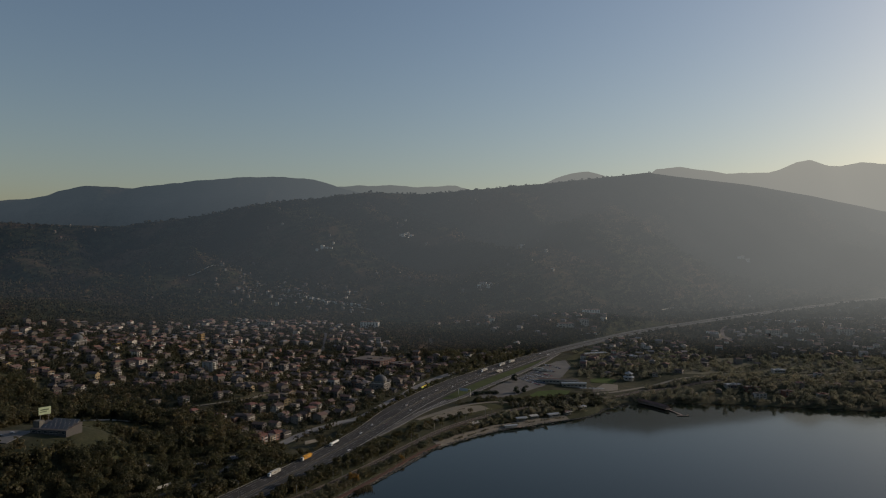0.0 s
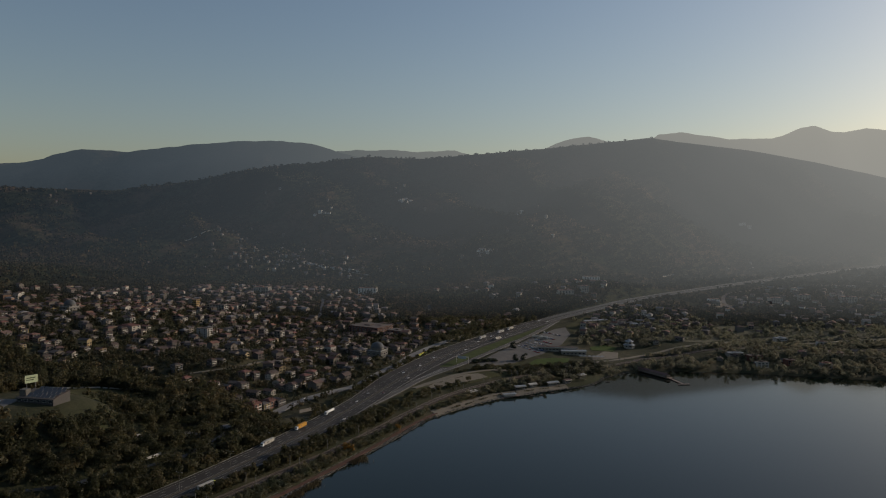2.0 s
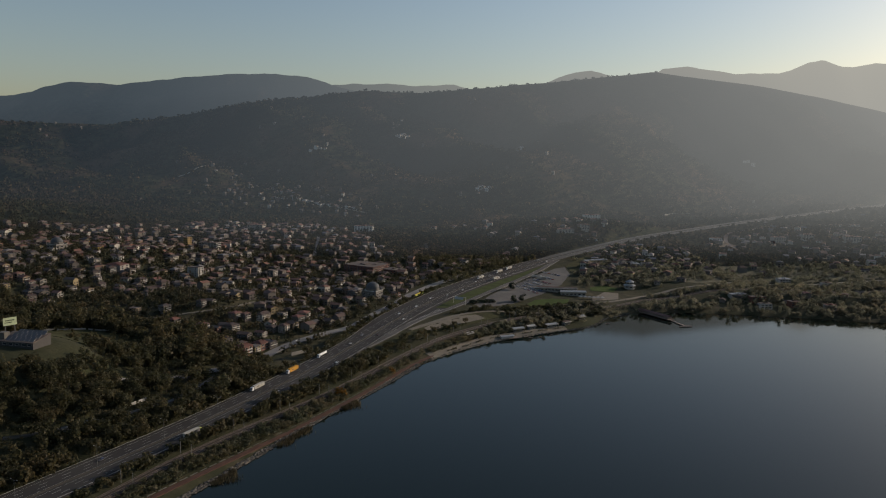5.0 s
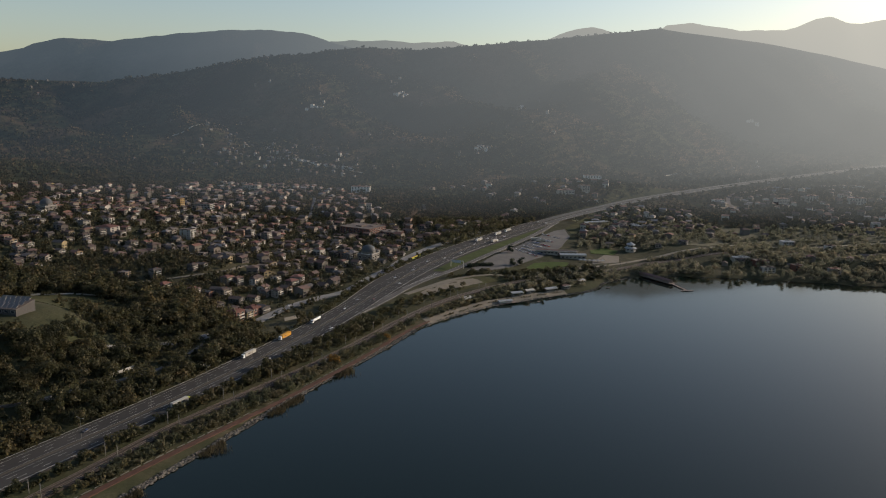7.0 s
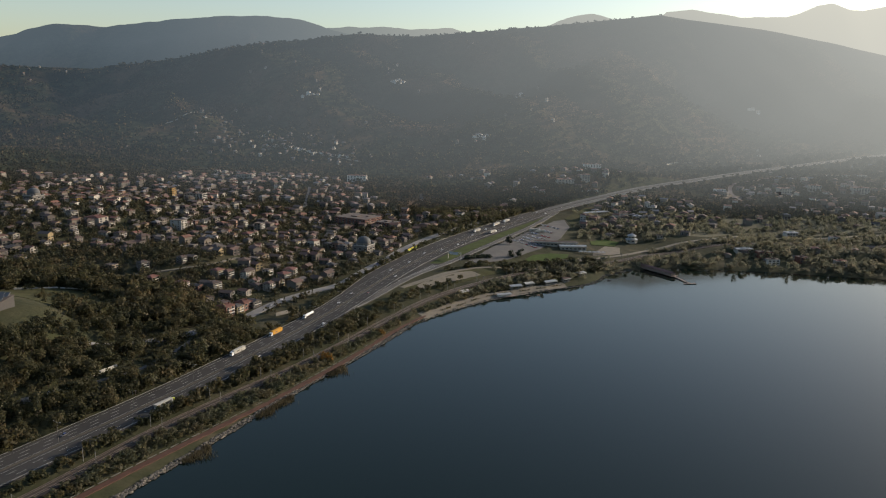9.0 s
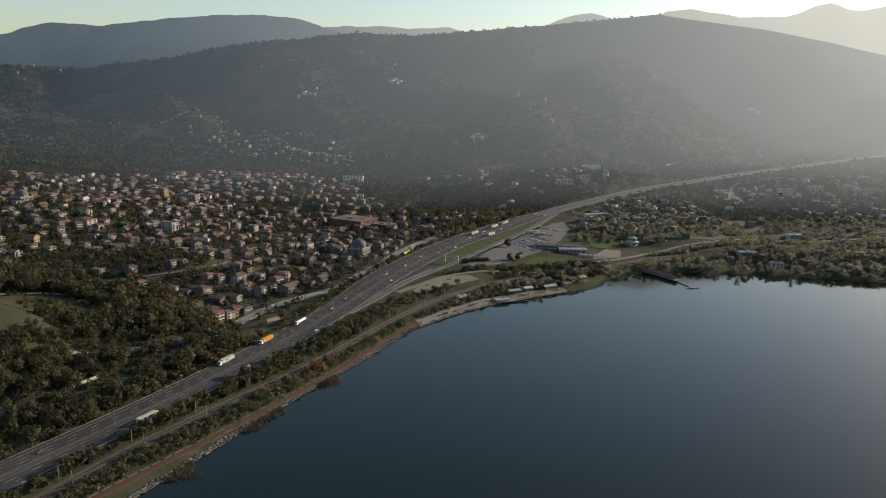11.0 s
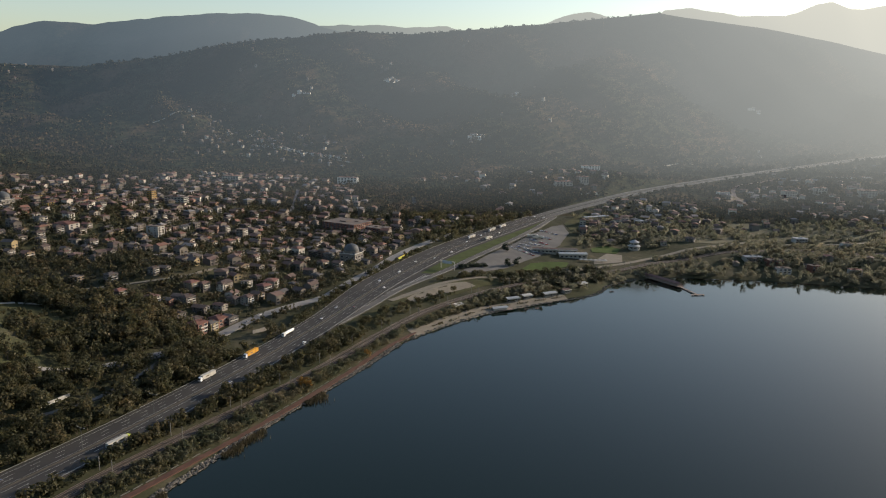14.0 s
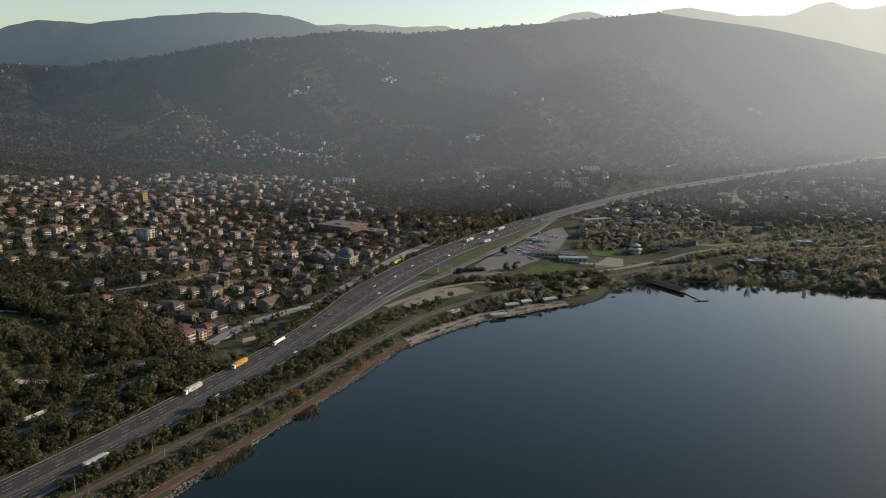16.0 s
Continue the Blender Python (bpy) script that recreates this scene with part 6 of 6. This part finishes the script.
between = np.concatenate([woods([(60, 900), (140, 955), (222, 1008), (300, 1060), (420, 1100), (600, 1115), (900, 1090), (900, 1180), (650, 1166), (520, 1158), (454, 1150), (390, 1112), (300, 1070), (210, 1008), (157, 975), (66, 928)], 40, 123, gap_road=1.0), woods([(200, 1105), (262, 1128), (330, 1120), (340, 1200), (300, 1240), (215, 1190)], 60, 125, gap_road=1.0), woods([(250, 1130), (330, 1180), (480, 1220), (440, 1400), (330, 1440), (240, 1270), (215, 1180)], 55, 127, gap_road=2.0, gap_house=5.5)])
tagged(new("lane_trees", quads_mesh("lane_trees", planted(MIDDLE, between, 22, 0.5, 1.0), M_HAZE_LEAF)), "small trees and scrub between the lakeside road and the railway", "trees", kind="stuff")
hedge_line = along([(2, 776), (24, 801), (54, 834), (107, 869), (146, 895)], 2.6)[0]
hedge_line = hedge_line[(np.arange(len(hedge_line)) % 9) > 2]
hedge_line = np.c_[hedge_line, ground_height(hedge_line[:, 0], hedge_line[:, 1]) + 0.2]
tagged(new("promenade_hedge", quads_mesh("promenade_hedge", planted([c * 0.5 for c in BUSH], hedge_line, 29, 0.7, 1.3), M_LEAF)), "clipped dark hedge in lengths along the gravel promenade", "hedge", kind="stuff")
front = np.array([(x, y) for x, y in along([(212, 960), (250, 986), (300, 1000), (365, 997), (430, 988), (530, 967), (700, 931)], 9.0)[0]])
front = front + np.random.default_rng(3).normal(0, 1.6, front.shape)
front = np.c_[front, np.maximum(ground_height(front[:, 0], front[:, 1]), 0.4)]
tagged(new("shore_trees", quads_mesh("shore_trees", planted(NEAR + TALL, front, 12, 0.45, 1.1), M_HAZE_LEAF)), "row of trees at the water's edge mirrored in the lake", "trees", kind="stuff")
GARDENS = [(-820, 960), (-560, 850), (-420, 770), (-300, 770), (-235, 735), (-150, 745), (-100, 840), (-45, 1010), (20, 1160), (80, 1250), (-60, 1330), (-160, 1520), (-300, 1720), (-560, 1700), (-820, 1420)]
gardens = np.concatenate([woods(GARDENS, 40, 109, gap_road=2.0, gap_house=6.0), woods(OPEN, 60, 131, gap_road=2.0, gap_house=8.0)])
GARDEN_CROWNS = [crown_data(32, 2.6, 8.4, 7.0, 1.0, s, 6) for s in range(71, 75)] + [crown_data(34, 1.7, 4.0, 10.0, 1.2, 61, cone=True)]
tagged(new("garden_trees", quads_mesh("garden_trees", planted(GARDEN_CROWNS, gardens[gardens[:, 1] <= FAR_Y], 13, 0.45, 1.0), M_GARDEN)), "garden trees and cypresses between the town's houses", "trees", kind="stuff")
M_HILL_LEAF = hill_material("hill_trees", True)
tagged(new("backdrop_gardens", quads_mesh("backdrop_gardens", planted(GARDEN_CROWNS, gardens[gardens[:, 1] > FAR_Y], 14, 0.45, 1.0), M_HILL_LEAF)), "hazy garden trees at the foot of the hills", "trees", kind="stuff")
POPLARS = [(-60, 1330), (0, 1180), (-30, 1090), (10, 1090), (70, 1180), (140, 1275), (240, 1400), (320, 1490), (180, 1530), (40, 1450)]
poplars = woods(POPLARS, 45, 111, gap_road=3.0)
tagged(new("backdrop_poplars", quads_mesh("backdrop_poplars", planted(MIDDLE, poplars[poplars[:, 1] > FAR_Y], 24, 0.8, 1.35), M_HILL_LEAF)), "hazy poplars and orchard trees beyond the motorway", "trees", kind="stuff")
poplars = poplars[poplars[:, 1] <= FAR_Y]
tagged(new("poplar_grove", quads_mesh("poplar_grove", planted(MIDDLE + TALL[:1], poplars, 14, 0.8, 1.35), M_POPLAR)), "grove of tall yellowing poplars beside the motorway", "trees", kind="stuff")
PLAIN = [(-2000, 1000), (-820, 960), (-820, 1420), (-560, 1700), (-300, 1720), (-160, 1530), (40, 1450), (180, 1530), (300, 1510), (250, 1330), (200, 1240), (262, 1120), (440, 1170), (900, 1190), (1500, 1250), (1900, 1890), (-1700, 1890)]
plain_woods = np.concatenate([woods(PLAIN, 118, 113, gap_road=6.0, gap_house=8.0), woods([(205, 1180), (262, 1120), (440, 1170), (900, 1190), (1200, 1230), (1100, 1500), (500, 1480), (330, 1440), (240, 1270)], 130, 119, gap_road=6.0, gap_house=7.0)])
plain_woods = np.concatenate([plain_woods, woods([(-175, 1525), (-70, 1330), (40, 1445), (180, 1530), (60, 1560)], 60, 137, gap_road=4.0)])
distant = plain_woods[plain_woods[:, 1] > FAR_Y]
plain_woods = plain_woods[plain_woods[:, 1] <= FAR_Y]


def thinned(places, seed):
    """Leaves open fields between the woods of the eastern plain."""
    rng = np.random.default_rng(seed)
    x, y = places[:, 0], places[:, 1]
    return places[(x < 0.22 * y) | (wavy(x, y, 47.0, 6.0) + 0.7 * wavy(x, y, 17.0, 2.0) > rng.uniform(-1.6, 0.3, len(x)))]


plain_woods, distant = thinned(plain_woods, 1), thinned(distant, 2)
tagged(new("valley_woods", quads_mesh("valley_woods", planted(MIDDLE, plain_woods, 15, 0.5, 1.05), M_HAZE_LEAF)), "mixed autumn woods and orchards across the valley, paled as by haze", "woods", kind="stuff")
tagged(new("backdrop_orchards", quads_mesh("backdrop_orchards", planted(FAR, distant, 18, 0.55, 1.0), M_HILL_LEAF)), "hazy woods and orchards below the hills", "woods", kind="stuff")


def hill_woods(count, seed):
    rng = np.random.default_rng(seed)
    y = 1890 + 1330 * rng.uniform(0, 1, count) ** 1.25
    x = rng.uniform(-0.72, 0.72, count) * y + 0.02 * y
    keep = wavy(x, y, 90.0, 3.0) + 0.6 * wavy(x, y, 31.0, 1.0) > rng.uniform(-1.7, 0.5, count)
    keep &= (np.abs(off_line(x, y, MOTORWAY_FINE)) > 30) & (y < 3040)
    x, y = x[keep], y[keep]
    return np.stack([x, y, shape_of_land(x, y) - 0.5 - 5.0 * (y > 2950)], -1)


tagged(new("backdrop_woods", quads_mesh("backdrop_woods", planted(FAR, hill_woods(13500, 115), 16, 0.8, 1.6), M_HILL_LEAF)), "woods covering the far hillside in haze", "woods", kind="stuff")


def reeds(seed):
    rng = np.random.default_rng(seed)
    q, w = along([(-175, 400), (-158, 436), (-125, 510), (-85, 599), (-54, 662)], 1.0)
    out = []
    for _ in range(9000):
        i = rng.integers(0, len(q))
        swell = math.sin(i * 0.085) + 0.5 * math.sin(i * 0.21 + 1) - 0.25
        if swell < 0:
            continue
        n = np.array([-w[i][1], w[i][0]])
        p = q[i] - n * abs(rng.normal(0, 1.5 + 3.2 * swell))
        h, a, t = rng.uniform(0.8, 2.6), rng.uniform(0, 6.28), rng.normal(0, 0.5, 2)
        u = np.array([math.cos(a), math.sin(a)]) * 0.22
        b, c = p + t * 0.2, p + t
        out += [(*(b - u), -0.3), (*(b + u), -0.3), (*(c + u * 0.3), h), (*(c - u * 0.3), h)]
    return np.array(out)


tagged(new("reeds", quads_mesh("reeds", reeds(19), M_REED)), "dry brown reeds and brushwood standing in the shallows", "reeds", kind="stuff")
slope = woods([(8, 908), (36, 930), (66, 946), (118, 984), (176, 1006), (182, 996), (120, 960), (70, 938), (20, 902)], 12, 121, gap_road=0.5)
tagged(new("slope_trees", quads_mesh("slope_trees", planted(NEAR[:2] + BUSH, slope, 20, 0.45, 0.8), M_LEAF)), "dark trees on the slope below the car park", "trees", kind="stuff")
hedge = along([(37, 968), (56, 1003), (79, 1044), (105, 1090), (133, 1138), (158, 1188)], 6.0)[0]
hedge = np.c_[hedge, ground_height(hedge[:, 0], hedge[:, 1]) + 0.5]
tagged(new("hedge", quads_mesh("hedge", planted(BUSH, hedge, 17, 0.45, 0.75), M_PINE)), "row of clipped dark shrubs along the slip road", "hedge", kind="stuff")

# vehicles
M_CARPAINT = varied("car_paint", [(0, (0.62, 0.62, 0.62)), (0.4, (0.70, 0.70, 0.69)), (0.55, (0.10, 0.10, 0.11)), (0.7, (0.30, 0.31, 0.33)), (0.85, (0.30, 0.035, 0.03)), (0.93, (0.05, 0.08, 0.2))], 0.3, 0.08)
M_TYRE = plain("rubber", (0.022, 0.022, 0.022), 0.9)
M_TARP = plain("white_tarpaulin", (0.42, 0.40, 0.35), 0.6, worn=0.3)
M_ORANGE = plain("orange_tarpaulin", (0.52, 0.25, 0.02), 0.6, worn=0.2)
M_PRINT = plain("faded_print", (0.13, 0.11, 0.09), 0.6, worn=0.3)
M_LIME = plain("lime_cab", (0.50, 0.56, 0.06), 0.35, worn=0.1)
M_CAB = plain("white_cab", (0.66, 0.66, 0.64), 0.35, worn=0.15)


def wheel_data(r, wide):
    v, f = prism(r, r, -wide / 2, wide / 2, 10)
    f = f + [tuple(range(10))[::-1]]
    return [(p[2], p[0], p[1]) for p in v], f


CAR_WHEEL, TRUCK_WHEEL = mesh_of("wheel", *wheel_data(0.32, 0.22), [M_TYRE]), mesh_of("wheel", *wheel_data(0.5, 0.35), [M_TYRE])


def extruded(outline, half):
    k = len(outline)
    v = [(-half, y, z) for y, z in outline] + [(half, y, z) for y, z in outline]
    return v, [(i, (i + 1) % k, k + (i + 1) % k, k + i) for i in range(k)] + [tuple(range(k))[::-1], tuple(range(k, 2 * k))]


def car(label, group, high=1.45):
    """A car that heads along +y."""
    root = tagged(new("car"), label, "car", group)
    solid("body", *extruded([(-2.1, 0.3), (2.1, 0.3), (2.15, 0.65), (1.9, 0.82), (0.9, 0.92), (-1.7, 0.95), (-2.1, 0.85)], 0.86), M_CARPAINT, root)
    solid("cabin_glass", *extruded([(0.95, 0.93), (0.3, high - 0.06), (-1.2, high - 0.06), (-1.75, 0.96)], 0.74), M_GLASS, root)
    solid("roof", *extruded([(0.32, high - 0.06), (0.22, high), (-1.15, high), (-1.25, high - 0.06)], 0.72), M_CARPAINT, root)
    for sx in (-0.78, 0.78):
        for y in (-1.3, 1.3):
            put("wheel", CAR_WHEEL, root, pose(sx, y, 0.32))
    return root


def truck(label, load, cab_mat, tank=False):
    """An articulated lorry that heads along +y."""
    root = tagged(new("lorry"), label, "lorry", "lorries on the motorway")
    solid("cab", *extruded([(6.2, 0.6), (8.3, 0.6), (8.35, 1.6), (8.1, 2.9), (7.6, 3.3), (6.2, 3.4)], 1.22), cab_mat, root)
    solid("windscreen", *extruded([(8.37, 1.75), (8.42, 1.75), (8.17, 2.75), (8.12, 2.75)], 1.08), M_GLASS, root)
    solid("chassis", *box_data(-0.5, 0.5, -7.9, 7.6, 0.75, 1.1), M_TYRE, root)
    if tank:
        v, f = prism(1.2, 1.2, -7.6, 5.4, 14)
        solid("tank", [(p[0], p[2], p[1] + 2.35) for p in v], f + [tuple(range(14))[::-1]], load, root)
    else:
        box = solid("trailer", *extruded([(-8.1, 1.15), (5.6, 1.15), (5.6, 3.9), (5.5, 4.0), (-8.0, 4.0), (-8.1, 3.9)], 1.27), load, root)
        for sx in (-1.28, 1.28):
            solid("side_print", *box_data(min(sx, sx * 1.01), max(sx, sx * 1.01), -0.6, 2.4, 2.1, 3.1), M_PRINT, box)
            solid("side_skirt", *box_data(min(sx, sx * 0.96), max(sx, sx * 0.96), -3.4, 3.6, 0.55, 1.12), M_MEDIAN, box)
    for y in (7.2, 4.6, -4.2, -5.5, -6.8):
        for sx in (-1.02, 1.02):
            put("wheel", TRUCK_WHEEL, root, pose(sx, y, 0.5))
    return root


ROAD_FINE, ROAD_WAY = along(MOTORWAY, 2.0)


def on_road(y, off, away):
    i = int(np.argmin(np.abs(ROAD_FINE[:, 1] - y)))
    p, w = ROAD_FINE[i], ROAD_WAY[i]
    return line_pose(p, w, off, float(road_level(p[0], p[1])) + 0.03) @ pose(0, 0, 0, 0, 0, 0 if away else 180)


truck("lorry with a long white trailer and lime-green cab", M_TARP, M_LIME).matrix_basis = on_road(538, -11.4, True)
truck("lorry with a dirty white trailer", M_TARP, M_CAB).matrix_basis = on_road(630, 11.7, False)
truck("lorry with an orange tarpaulin trailer", M_ORANGE, M_CAB).matrix_basis = on_road(678, 11.7, False)
truck("white tank lorry on the motorway", M_CAB, M_CAB, True).matrix_basis = on_road(728, 11.7, False)
for y in (1122, 1172, 1198):
    truck("distant lorry with a white trailer", M_TARP, M_CAB).matrix_basis = on_road(y, 11.7, False)
truck("distant white lorry heading away", M_TARP, M_CAB).matrix_basis = on_road(1128, -11.7, True)
first = car("small car on the motorway", "cars on the motorway")
drive = [(486, 8.1, 0), (629, -8.0, 1), (775, 5.5, 0), (806, 8.0, 0), (716, -11.8, 1), (812, -8, 1), (902, 8, 0), (880, -8, 1), (940, 4.4, 0), (985, 8.1, 0), (1010, -4.4, 1), (1045, -8, 1), (1100, 4.4, 0), (1140, 8.1, 0), (1165, -4.4, 1), (1320, 8, 0), (1400, -8, 1)]
for i, (y, off, away) in enumerate(drive):
    if i:
        copy_thing(first, on_road(y, off, away))
    else:
        first.matrix_basis = on_road(y, off, away)
parked = car("parked car on the service area", "parked cars")
rng = np.random.default_rng(77)
count = 0
for ax, ay, bx, by in ((108, 1079, 134, 1043), (114, 1090, 142, 1056), (122, 1103, 149, 1070), (129, 1115, 155, 1086), (138, 1128, 160, 1103), (152, 1156, 168, 1130), (160, 1190, 182, 1160)):
    k = int(math.hypot(bx - ax, by - ay) / 3.0)
    for i in range(k):
        if rng.random() < 0.25:
            continue
        x, y = ax + (bx - ax) * i / k, ay + (by - ay) * i / k
        m = pose(x, y, float(ground_height(x, y)) + 0.58, 0, 0, math.degrees(math.atan2(by - ay, bx - ax)) + rng.normal(0, 4))
        if count:
            copy_thing(parked, m)
        else:
            parked.matrix_basis = m
        count += 1
for x, y in ((140, 1144), (147, 1134)):
    truck("white lorry parked on the service area", M_TARP, M_CAB).matrix_basis = pose(x + 3, y - 2, float(ground_height(x, y)) + 0.6, 0, 0, -75)
for x, y, a in ((-135, 803, -50), (-152, 782, -40), (-175, 722, -20), (-158, 764, -30), (-70, 932, -20), (-52, 985, -20), (-372, 596, 60), (-368, 606, 60), (-378, 590, 62), (-384, 604, 58), (-390, 597, 60)):
    copy_thing(parked, pose(x, y, float(ground_height(x, y)) + 0.6, 0, 0, a))["label"] = "pale car parked beside the road"
